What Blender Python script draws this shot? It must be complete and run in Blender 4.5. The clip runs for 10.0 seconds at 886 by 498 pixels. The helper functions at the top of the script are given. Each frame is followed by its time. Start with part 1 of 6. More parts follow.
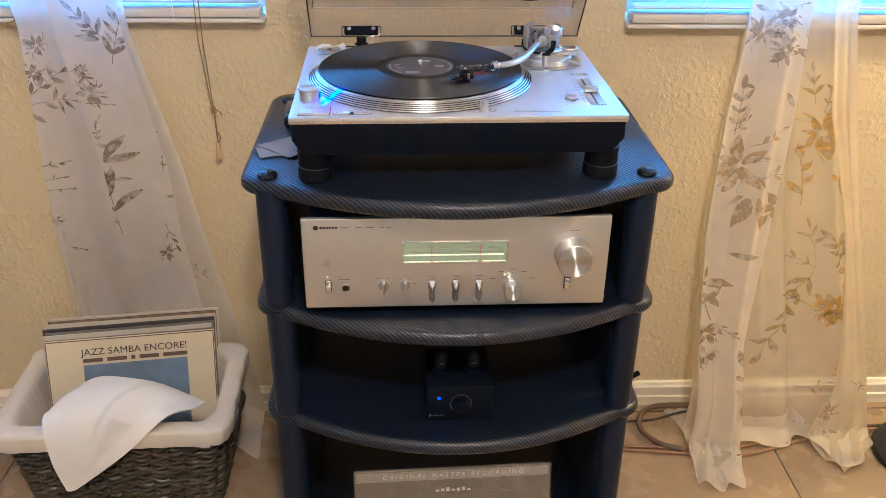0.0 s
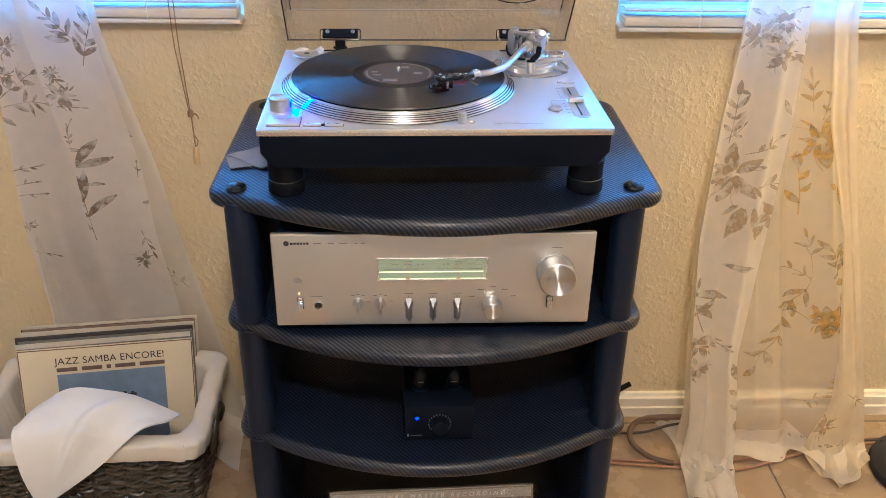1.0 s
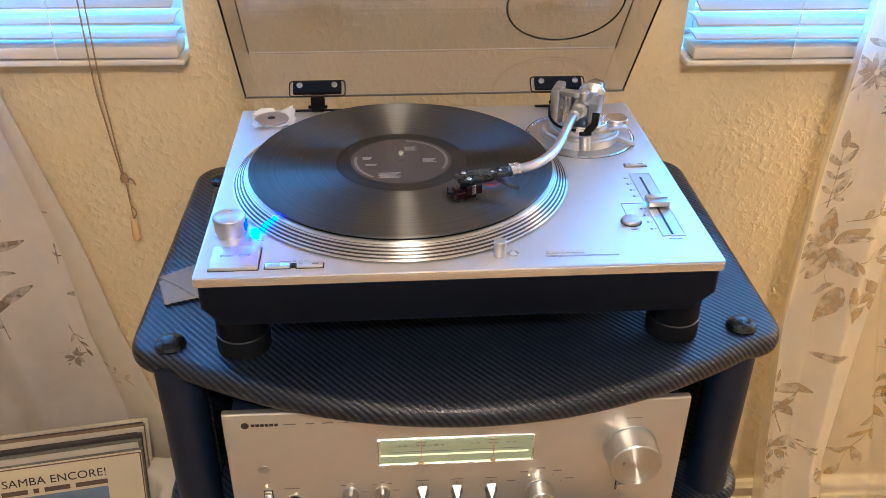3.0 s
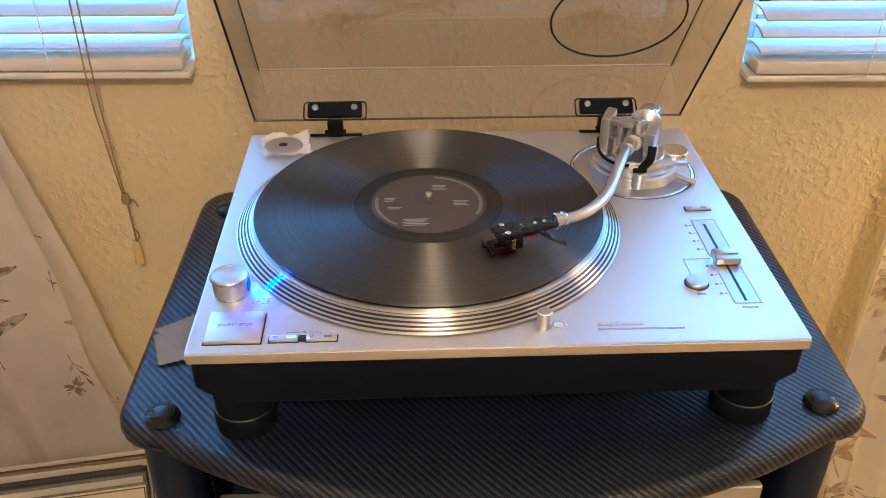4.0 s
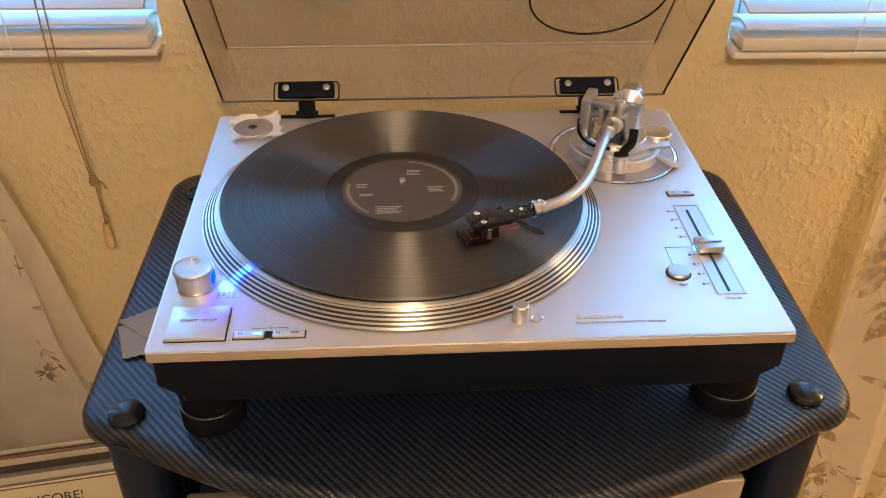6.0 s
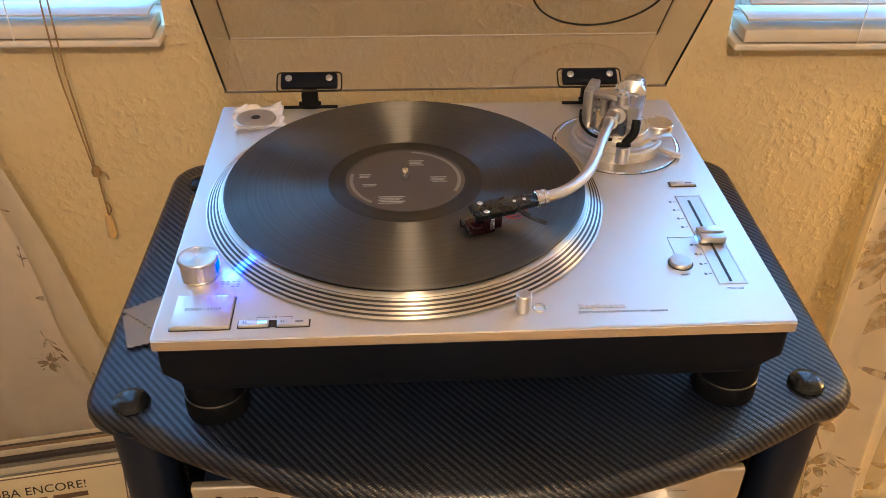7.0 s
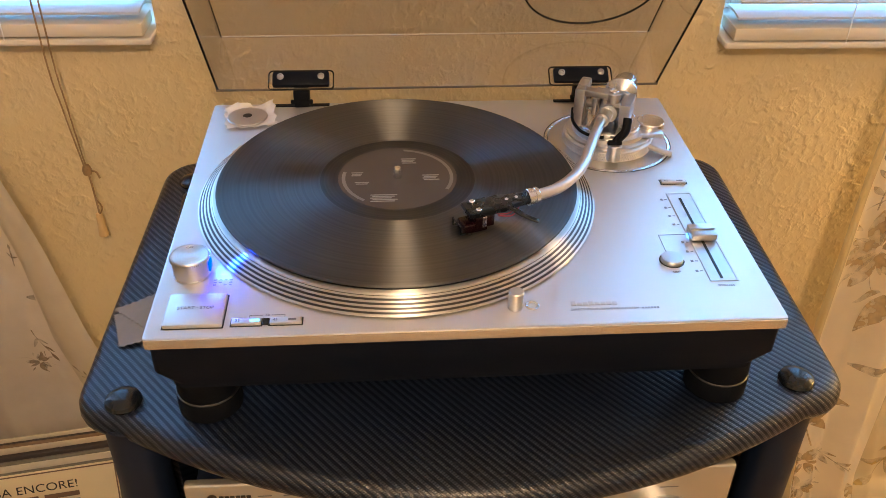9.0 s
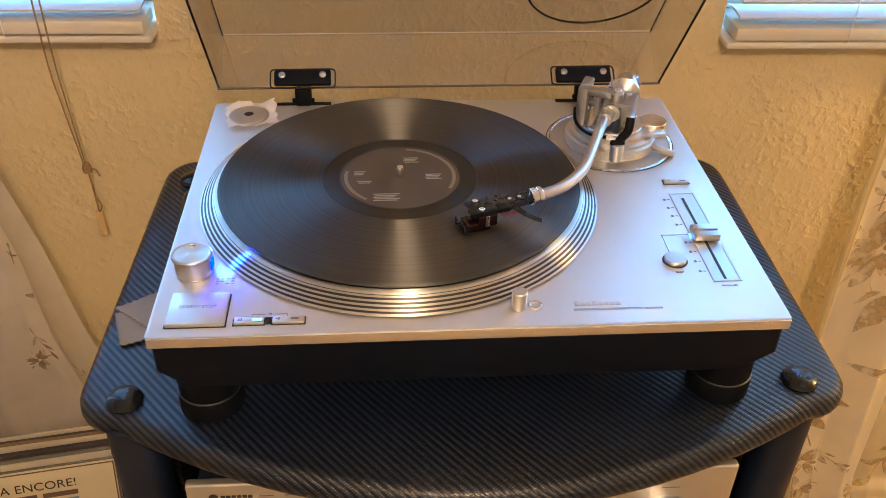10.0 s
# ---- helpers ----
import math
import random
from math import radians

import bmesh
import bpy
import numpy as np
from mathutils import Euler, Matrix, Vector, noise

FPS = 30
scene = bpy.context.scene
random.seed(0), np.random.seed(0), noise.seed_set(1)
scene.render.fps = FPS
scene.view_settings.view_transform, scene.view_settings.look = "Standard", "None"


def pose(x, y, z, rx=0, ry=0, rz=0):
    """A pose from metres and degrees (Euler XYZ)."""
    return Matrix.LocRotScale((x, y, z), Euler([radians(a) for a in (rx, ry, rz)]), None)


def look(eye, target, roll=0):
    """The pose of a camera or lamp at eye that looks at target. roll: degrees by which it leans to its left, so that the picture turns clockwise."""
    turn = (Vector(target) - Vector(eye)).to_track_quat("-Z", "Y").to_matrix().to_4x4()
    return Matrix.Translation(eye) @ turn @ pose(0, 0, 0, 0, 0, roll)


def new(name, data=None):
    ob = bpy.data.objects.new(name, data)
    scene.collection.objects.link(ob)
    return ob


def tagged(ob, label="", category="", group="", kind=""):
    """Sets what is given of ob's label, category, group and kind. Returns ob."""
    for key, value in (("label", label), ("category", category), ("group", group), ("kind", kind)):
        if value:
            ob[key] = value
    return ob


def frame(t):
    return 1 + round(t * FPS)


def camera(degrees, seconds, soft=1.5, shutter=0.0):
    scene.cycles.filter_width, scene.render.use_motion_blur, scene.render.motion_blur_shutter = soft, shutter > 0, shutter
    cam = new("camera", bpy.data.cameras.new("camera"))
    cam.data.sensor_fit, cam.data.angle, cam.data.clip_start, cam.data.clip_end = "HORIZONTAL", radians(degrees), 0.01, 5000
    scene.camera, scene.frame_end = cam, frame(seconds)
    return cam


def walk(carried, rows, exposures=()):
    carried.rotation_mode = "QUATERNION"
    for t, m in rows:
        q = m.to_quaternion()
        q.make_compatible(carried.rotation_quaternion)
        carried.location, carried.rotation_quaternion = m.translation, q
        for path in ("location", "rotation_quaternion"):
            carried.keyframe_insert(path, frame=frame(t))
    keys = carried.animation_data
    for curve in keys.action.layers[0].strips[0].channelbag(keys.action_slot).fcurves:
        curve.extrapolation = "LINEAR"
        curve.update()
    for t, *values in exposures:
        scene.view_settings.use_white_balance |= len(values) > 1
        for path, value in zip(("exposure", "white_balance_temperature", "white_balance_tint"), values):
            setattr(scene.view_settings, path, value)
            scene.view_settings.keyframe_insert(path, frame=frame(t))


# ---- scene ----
cam = camera(53.04, 10.0, soft=0.4)
PATH = [
    (0, (-0.0206, -1.6430, 1.2702), (0.0585, 0.1257, 0.3398), 0.75),
    (0.5, (-0.0111, -1.6205, 1.2709), (0.0660, 0.1449, 0.3343), 0.91),
    (1, (0.0179, -1.5790, 1.2786), (0.0889, 0.1785, 0.3267), 1.02),
    (1.5, (-0.0029, -1.4922, 1.2752), (0.0609, 0.2536, 0.3016), 0.97),
    (2, (-0.0499, -1.3769, 1.2812), (0.0115, 0.3570, 0.2863), 0.64),
    (2.5, (-0.0401, -1.2993, 1.2842), (0.0387, 0.4176, 0.2613), 0.46),
    (3, (-0.0037, -1.1517, 1.2865), (0.0946, 0.5490, 0.2388), 0.53),
    (3.2, (0.0076, -1.1026, 1.2885), (0.0847, 0.5951, 0.2340), 0.15),
    (4.3, (-0.0089, -1.0103, 1.2837), (0.0356, 0.6573, 0.1805), 0.32),
    (4.5, (-0.0070, -1.0039, 1.2841), (0.0521, 0.6582, 0.1733), 0.57),
    (5, (0.0034, -0.9907, 1.2829), (0.0811, 0.6609, 0.1577), 0.71),
    (5.5, (0.0054, -0.9882, 1.2829), (0.0811, 0.6560, 0.1467), 0.60),
    (7, (0.0024, -0.9929, 1.2828), (0.0782, 0.6352, 0.1236), 0.71),
    (7.5, (0.0005, -0.9933, 1.2819), (0.0813, 0.6325, 0.1198), 0.78),
    (8, (0.0014, -0.9945, 1.2829), (0.0882, 0.6293, 0.1186), 0.85),
    (8.5, (0.0018, -0.9961, 1.2835), (0.0940, 0.6295, 0.1221), 0.94),
    (9, (0.0013, -0.9944, 1.2832), (0.0971, 0.6309, 0.1216), 1.00),
    (9.5, (-0.0005, -0.9908, 1.2826), (0.0995, 0.6330, 0.1193), 1.13),
    (10, (-0.0030, -0.9926, 1.2822), (0.0992, 0.6313, 0.1193), 1.31),
]
walk(cam, [(t, look(eye, target, roll)) for t, eye, target, roll in PATH],
     exposures=((0.0, 0.19, 4420, 8), (1.5, 0.19, 4400, 8), (2.5, 0.18, 4660, 9), (3.2, 0.10, 4800, 9), (4.5, -0.07, 5680, 10), (5.5, -0.11, 5960, 11), (7.0, -0.14, 6080, 12), (10.0, -0.14, 6080, 12)))

# ---- light ----
def lamp(name, kind, where, energy, color, **more):
    data = bpy.data.lights.new(name, kind)
    data.energy, data.color = energy, color
    for key, value in more.items():
        if key == "size":
            data.size = value
        elif key == "size_y":
            data.shape, data.size_y = "RECTANGLE", value
        elif key == "radius":
            data.shadow_soft_size = value
    ob = new(name, data)
    ob.matrix_world = where
    return ob


world = bpy.data.worlds.new("sky")
scene.world = world
world.use_nodes = True
sky = world.node_tree.nodes.new("ShaderNodeTexSky")
sky.sky_type, sky.sun_disc = "NISHITA", False
sky.sun_elevation, sky.sun_rotation = radians(50), radians(150)
world.node_tree.nodes["Background"].inputs["Strength"].default_value = 0.1
world.node_tree.links.new(sky.outputs[0], world.node_tree.nodes["Background"].inputs["Color"])

WINDOWS = ((-1.30, -0.275), (0.385, 1.42))
SILLS, HEAD = (0.890, 0.881), 2.02
for x0, x1 in WINDOWS:
    lamp("window_daylight", "AREA", look(((x0 + x1) / 2, 0.30, 1.5), ((x0 + x1) / 2, -1, 1.25)), 122, (0.22, 0.55, 1.0), size=x1 - x0 + 0.5, size_y=1.3)
lamp("ceiling_bulb", "POINT", pose(0.12, -1.95, 2.20), 84, (1.0, 0.668, 0.37), radius=0.07)
# warm source inferred at the right, out of view
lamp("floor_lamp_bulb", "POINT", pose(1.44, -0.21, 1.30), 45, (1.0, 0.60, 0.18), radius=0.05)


# ---- materials ----
def mat(name, color=(0.8, 0.8, 0.8), rough=0.5, metal=0.0, vary=0.0, scale=40.0, bump=0.0, bump_scale=200.0, spec=0.5, detail=3.0, random_tint=0.0):
    m = bpy.data.materials.new(name)
    m.use_nodes = True
    t = m.node_tree
    b = t.nodes["Principled BSDF"]
    b.inputs["Base Color"].default_value = (*color, 1)
    b.inputs["Roughness"].default_value = rough
    b.inputs["Metallic"].default_value = metal
    b.inputs["Specular IOR Level"].default_value = spec
    co = t.nodes.new("ShaderNodeTexCoord")
    if vary:
        n1 = t.nodes.new("ShaderNodeTexNoise")
        n1.inputs["Scale"].default_value, n1.inputs["Detail"].default_value = scale, 6
        n2 = t.nodes.new("ShaderNodeTexNoise")
        n2.inputs["Scale"].default_value = scale * 0.12
        t.links.new(co.outputs["Object"], n1.inputs["Vector"])
        t.links.new(co.outputs["Object"], n2.inputs["Vector"])
        add = t.nodes.new("ShaderNodeMath")
        add.operation = "ADD"
        t.links.new(n1.outputs["Fac"], add.inputs[0])
        t.links.new(n2.outputs["Fac"], add.inputs[1])
        fit = t.nodes.new("ShaderNodeMapRange")
        fit.inputs[1].default_value, fit.inputs[2].default_value = 0.6, 1.4
        fit.inputs[3].default_value, fit.inputs[4].default_value = 1 - vary, 1 + vary
        t.links.new(add.outputs[0], fit.inputs[0])
        mul = t.nodes.new("ShaderNodeVectorMath")
        mul.operation = "SCALE"
        mul.inputs[0].default_value = color
        t.links.new(fit.outputs[0], mul.inputs["Scale"])
        last = mul.outputs[0]
        if random_tint:
            info = t.nodes.new("ShaderNodeObjectInfo")
            r = t.nodes.new("ShaderNodeMapRange")
            r.inputs[3].default_value, r.inputs[4].default_value = 1 - random_tint, 1 + random_tint
            t.links.new(info.outputs["Random"], r.inputs[0])
            mul2 = t.nodes.new("ShaderNodeVectorMath")
            mul2.operation = "SCALE"
            t.links.new(last, mul2.inputs[0])
            t.links.new(r.outputs[0], mul2.inputs["Scale"])
            last = mul2.outputs[0]
        t.links.new(last, b.inputs["Base Color"])
        rr = t.nodes.new("ShaderNodeMapRange")
        rr.inputs[1].default_value, rr.inputs[2].default_value = 0.6, 1.4
        rr.inputs[3].default_value, rr.inputs[4].default_value = max(rough - 0.08, 0.02), min(rough + 0.08, 1)
        t.links.new(add.outputs[0], rr.inputs[0])
        t.links.new(rr.outputs[0], b.inputs["Roughness"])
    if bump:
        n = t.nodes.new("ShaderNodeTexNoise")
        n.inputs["Scale"].default_value, n.inputs["Detail"].default_value = bump_scale, detail
        t.links.new(co.outputs["Object"], n.inputs["Vector"])
        bp = t.nodes.new("ShaderNodeBump")
        bp.inputs["Strength"].default_value, bp.inputs["Distance"].default_value = bump, 0.002
        t.links.new(n.outputs["Fac"], bp.inputs["Height"])
        t.links.new(bp.outputs[0], b.inputs["Normal"])
    return m


def glow(name, color, strength):
    m = bpy.data.materials.new(name)
    m.use_nodes = True
    b = m.node_tree.nodes["Principled BSDF"]
    b.inputs["Base Color"].default_value = (*color, 1)
    b.inputs["Emission Color"].default_value = (*color, 1)
    b.inputs["Emission Strength"].default_value = strength
    return m


def plaster():
    """Knock-down plaster: flattened blobs and short ridges over fine grain."""
    m = mat("wall_plaster", (0.665, 0.552, 0.335), 0.50, vary=0.05, scale=9)
    t = m.node_tree
    co = t.nodes.new("ShaderNodeTexCoord")
    big = t.nodes.new("ShaderNodeTexNoise")
    big.inputs["Scale"].default_value, big.inputs["Detail"].default_value, big.inputs["Roughness"].default_value = 95, 2.5, 0.5
    big.inputs["Distortion"].default_value = 0.25
    ramp = t.nodes.new("ShaderNodeMapRange")
    ramp.interpolation_type = "SMOOTHSTEP"
    ramp.inputs[1].default_value, ramp.inputs[2].default_value = 0.40, 0.80
    fine = t.nodes.new("ShaderNodeTexNoise")
    fine.inputs["Scale"].default_value, fine.inputs["Detail"].default_value = 330, 3
    add = t.nodes.new("ShaderNodeMath")
    add.operation = "MULTIPLY_ADD"
    add.inputs[1].default_value = 0.22
    t.links.new(co.outputs["Object"], big.inputs["Vector"])
    t.links.new(co.outputs["Object"], fine.inputs["Vector"])
    t.links.new(big.outputs["Fac"], ramp.inputs[0])
    t.links.new(fine.outputs["Fac"], add.inputs[0])
    t.links.new(ramp.outputs[0], add.inputs[2])
    bp = t.nodes.new("ShaderNodeBump")
    bp.inputs["Strength"].default_value, bp.inputs["Distance"].default_value = 0.62, 0.0022
    patch = t.nodes.new("ShaderNodeTexNoise")
    patch.inputs["Scale"].default_value, patch.inputs["Detail"].default_value = 11, 3
    share = t.nodes.new("ShaderNodeMapRange")
    share.inputs[1].default_value, share.inputs[2].default_value = 0.36, 0.62
    share.inputs[3].default_value, share.inputs[4].default_value = 0.34, 0.95
    t.links.new(co.outputs["Object"], patch.inputs["Vector"])
    t.links.new(patch.outputs["Fac"], share.inputs[0])
    t.links.new(share.outputs[0], bp.inputs["Strength"])
    t.links.new(add.outputs[0], bp.inputs["Height"])
    t.links.new(bp.outputs[0], t.nodes["Principled BSDF"].inputs["Normal"])
    return m


def carbon():
    """Carbon-look vinyl: diagonal twill ribs, each a row of fine beads."""
    m = mat("carbon_vinyl", (0.010, 0.010, 0.011), 0.29, spec=0.38)
    t = m.node_tree
    b = t.nodes["Principled BSDF"]
    co = t.nodes.new("ShaderNodeTexCoord")
    outs = []
    for way, lo, hi in (((140, 120, 120), -0.7, 0.6), ((300, -354, -354), -1.0, 1.0)):
        dot = t.nodes.new("ShaderNodeVectorMath")
        dot.operation = "DOT_PRODUCT"
        dot.inputs[1].default_value = [2 * math.pi * w for w in way]
        t.links.new(co.outputs["Object"], dot.inputs[0])
        sn = t.nodes.new("ShaderNodeMath")
        sn.operation = "SINE"
        t.links.new(dot.outputs["Value"], sn.inputs[0])
        mr = t.nodes.new("ShaderNodeMapRange")
        mr.interpolation_type = "SMOOTHSTEP"
        mr.inputs[1].default_value, mr.inputs[2].default_value = lo, hi
        t.links.new(sn.outputs[0], mr.inputs[0])
        outs.append(mr.outputs[0])
    beads = t.nodes.new("ShaderNodeMath")
    beads.operation, beads.inputs[1].default_value, beads.inputs[2].default_value = "MULTIPLY_ADD", 0.5, 0.5
    t.links.new(outs[1], beads.inputs[0])
    rib = t.nodes.new("ShaderNodeMath")
    rib.operation = "MULTIPLY"
    t.links.new(outs[0], rib.inputs[0])
    t.links.new(beads.outputs[0], rib.inputs[1])
    bp = t.nodes.new("ShaderNodeBump")
    bp.inputs["Strength"].default_value, bp.inputs["Distance"].default_value = 0.85, 0.0004
    t.links.new(rib.outputs[0], bp.inputs["Height"])
    t.links.new(bp.outputs[0], b.inputs["Normal"])
    tint = t.nodes.new("ShaderNodeMix")
    tint.data_type = "RGBA"
    tint.inputs["A"].default_value, tint.inputs["B"].default_value = (0.0028, 0.0058, 0.0155, 1), (0.0095, 0.0155, 0.0320, 1)
    t.links.new(rib.outputs[0], tint.inputs["Factor"])
    t.links.new(tint.outputs["Result"], b.inputs["Base Color"])
    sp = t.nodes.new("ShaderNodeMapRange")
    sp.inputs[3].default_value, sp.inputs[4].default_value = 0.42, 1.0
    t.links.new(rib.outputs[0], sp.inputs[0])
    t.links.new(sp.outputs[0], b.inputs["Specular IOR Level"])
    return m


def spun(name, color, rough, metal, aniso, rot=0.0, rings=0.0, spec=0.5):
    """Surface turned or grooved round its own axis."""
    m = mat(name, color, rough, metal, spec=spec)
    t = m.node_tree
    b = t.nodes["Principled BSDF"]
    b.inputs["Anisotropic"].default_value = aniso
    b.inputs["Anisotropic Rotation"].default_value = rot
    tg = t.nodes.new("ShaderNodeTangent")
    tg.direction_type, tg.axis = "RADIAL", "Z"
    t.links.new(tg.outputs[0], b.inputs["Tangent"])
    if rings:
        co = t.nodes.new("ShaderNodeTexCoord")
        ln = t.nodes.new("ShaderNodeVectorMath")
        ln.operation = "LENGTH"
        flat = t.nodes.new("ShaderNodeVectorMath")
        flat.operation = "MULTIPLY"
        flat.inputs[1].default_value = (1, 1, 0)
        t.links.new(co.outputs["Object"], flat.inputs[0])
        t.links.new(flat.outputs[0], ln.inputs[0])
        no = t.nodes.new("ShaderNodeTexNoise")
        no.noise_dimensions = "1D"
        no.inputs["Scale"].default_value, no.inputs["Detail"].default_value = rings, 4
        t.links.new(ln.outputs["Value"], no.inputs["W"])
        mr = t.nodes.new("ShaderNodeMapRange")
        mr.inputs[1].default_value, mr.inputs[2].default_value = 0.3, 0.7
        mr.inputs[3].default_value, mr.inputs[4].default_value = rough * 0.75, rough * 1.3
        t.links.new(no.outputs["Fac"], mr.inputs[0])
        t.links.new(mr.outputs[0], b.inputs["Roughness"])
    return m


def grooved(name, rough, aniso, gloss, color=(1, 1, 1)):
    """Surface cut with fine circular grooves: light fans out along the radius. gloss: share of mirror light over black vinyl."""
    m = bpy.data.materials.new(name)
    m.use_nodes = True
    t = m.node_tree
    t.nodes.remove(t.nodes["Principled BSDF"])
    di, gl, mx = (t.nodes.new(k) for k in ("ShaderNodeBsdfDiffuse", "ShaderNodeBsdfAnisotropic", "ShaderNodeMixShader"))
    di.inputs["Color"].default_value = (0.006, 0.006, 0.0065, 1)
    gl.distribution = "BECKMANN"
    gl.inputs["Roughness"].default_value, gl.inputs["Anisotropy"].default_value, gl.inputs["Rotation"].default_value = rough, aniso, 0.0
    gl.inputs["Color"].default_value = (*color, 1)
    tg = t.nodes.new("ShaderNodeTangent")
    tg.direction_type, tg.axis = "RADIAL", "Z"
    t.links.new(tg.outputs[0], gl.inputs["Tangent"])
    co = t.nodes.new("ShaderNodeTexCoord")
    flat, ln = t.nodes.new("ShaderNodeVectorMath"), t.nodes.new("ShaderNodeVectorMath")
    flat.operation, ln.operation = "MULTIPLY", "LENGTH"
    flat.inputs[1].default_value = (1, 1, 0)
    t.links.new(co.outputs["Object"], flat.inputs[0])
    t.links.new(flat.outputs[0], ln.inputs[0])
    no = t.nodes.new("ShaderNodeTexNoise")
    no.noise_dimensions = "1D"
    no.inputs["Scale"].default_value, no.inputs["Detail"].default_value = 420, 5
    t.links.new(ln.outputs["Value"], no.inputs["W"])
    mr = t.nodes.new("ShaderNodeMapRange")
    mr.inputs[1].default_value, mr.inputs[2].default_value = 0.35, 0.65
    mr.inputs[3].default_value, mr.inputs[4].default_value = 0.92 * gloss, (1.08 if gloss < 1 else 1.0) * gloss
    t.links.new(no.outputs["Fac"], mr.inputs[0])
    t.links.new(mr.outputs[0], mx.inputs[0])
    t.links.new(di.outputs[0], mx.inputs[1])
    t.links.new(gl.outputs[0], mx.inputs[2])
    t.links.new(mx.outputs[0], t.nodes["Material Output"].inputs["Surface"])
    return m


def brushed(name, color, rough, stretch):
    m = mat(name, color, rough, 0.85)
    t = m.node_tree
    co = t.nodes.new("ShaderNodeTexCoord")
    mp = t.nodes.new("ShaderNodeMapping")
    mp.inputs["Scale"].default_value = stretch
    n = t.nodes.new("ShaderNodeTexNoise")
    n.inputs["Scale"].default_value, n.inputs["Detail"].default_value = 1.0, 4
    t.links.new(co.outputs["Object"], mp.inputs["Vector"])
    t.links.new(mp.outputs[0], n.inputs["Vector"])
    mr = t.nodes.new("ShaderNodeMapRange")
    mr.inputs[3].default_value, mr.inputs[4].default_value = rough - 0.07, rough + 0.07
    t.links.new(n.outputs["Fac"], mr.inputs[0])
    t.links.new(mr.outputs[0], t.nodes["Principled BSDF"].inputs["Roughness"])
    bp = t.nodes.new("ShaderNodeBump")
    bp.inputs["Strength"].default_value, bp.inputs["Distance"].default_value = 0.08, 0.0004
    t.links.new(n.outputs["Fac"], bp.inputs["Height"])
    t.links.new(bp.outputs[0], t.nodes["Principled BSDF"].inputs["Normal"])
    return m


def acrylic(name, tint, gloss=0.0):
    m = bpy.data.materials.new(name)
    m.use_nodes = True
    t = m.node_tree
    t.nodes.remove(t.nodes["Principled BSDF"])
    out = t.nodes["Material Output"]
    tr = t.nodes.new("ShaderNodeBsdfTransparent")
    tr.inputs["Color"].default_value = (*tint, 1)
    gl = t.nodes.new("ShaderNodeBsdfGlossy")
    gl.inputs["Roughness"].default_value = 0.03
    lw = t.nodes.new("ShaderNodeLayerWeight")
    lw.inputs["Blend"].default_value = 0.5
    pw = t.nodes.new("ShaderNodeMath")
    pw.operation, pw.inputs[1].default_value = "POWER", 4.0
    fr = t.nodes.new("ShaderNodeMath")
    fr.operation, fr.inputs[1].default_value, fr.inputs[2].default_value = "MULTIPLY_ADD", 0.5, 0.14
    t.links.new(lw.outputs["Facing"], pw.inputs[0])
    t.links.new(pw.outputs[0], fr.inputs[0])
    mx = t.nodes.new("ShaderNodeMixShader")
    t.links.new(fr.outputs[0], mx.inputs[0])
    t.links.new(tr.outputs[0], mx.inputs[1])
    t.links.new(gl.outputs[0], mx.inputs[2])
    t.links.new(mx.outputs[0], out.inputs["Surface"])
    return m


def sheer(name, color, clear, through_part=0.5, vary=0.04, mottle=0.0):
    """Thin cloth: reflected, passed and unhindered light."""
    m = bpy.data.materials.new(name)
    m.use_nodes = True
    t = m.node_tree
    t.nodes.remove(t.nodes["Principled BSDF"])
    out = t.nodes["Material Output"]
    di, tl, tr = (t.nodes.new(k) for k in ("ShaderNodeBsdfDiffuse", "ShaderNodeBsdfTranslucent", "ShaderNodeBsdfTransparent"))
    co = t.nodes.new("ShaderNodeTexCoord")
    n = t.nodes.new("ShaderNodeTexNoise")
    n.inputs["Scale"].default_value, n.inputs["Detail"].default_value = 30, 5
    t.links.new(co.outputs["Object"], n.inputs["Vector"])
    mr = t.nodes.new("ShaderNodeMapRange")
    mr.inputs[1].default_value, mr.inputs[2].default_value = 0.3, 0.7
    mr.inputs[3].default_value, mr.inputs[4].default_value = 1 - vary, 1 + vary
    t.links.new(n.outputs["Fac"], mr.inputs[0])
    sc = t.nodes.new("ShaderNodeVectorMath")
    sc.operation = "SCALE"
    sc.inputs[0].default_value = color
    t.links.new(mr.outputs[0], sc.inputs["Scale"])
    t.links.new(sc.outputs[0], di.inputs["Color"])
    t.links.new(sc.outputs[0], tl.inputs["Color"])
    a, b = t.nodes.new("ShaderNodeMixShader"), t.nodes.new("ShaderNodeMixShader")
    a.inputs[0].default_value, b.inputs[0].default_value = through_part, clear
    t.links.new(di.outputs[0], a.inputs[1])
    t.links.new(tl.outputs[0], a.inputs[2])
    t.links.new(a.outputs[0], b.inputs[1])
    t.links.new(tr.outputs[0], b.inputs[2])
    t.links.new(b.outputs[0], out.inputs["Surface"])
    if mottle:
        n2 = t.nodes.new("ShaderNodeTexNoise")
        n2.inputs["Scale"].default_value, n2.inputs["Detail"].default_value = 55, 2
        t.links.new(co.outputs["Object"], n2.inputs["Vector"])
        m2 = t.nodes.new("ShaderNodeMapRange")
        m2.inputs[1].default_value, m2.inputs[2].default_value = 0.32, 0.68
        m2.inputs[3].default_value, m2.inputs[4].default_value = max(clear - mottle, 0), min(clear + mottle, 1)
        t.links.new(n2.outputs["Fac"], m2.inputs[0])
        t.links.new(m2.outputs[0], b.inputs[0])
    return m


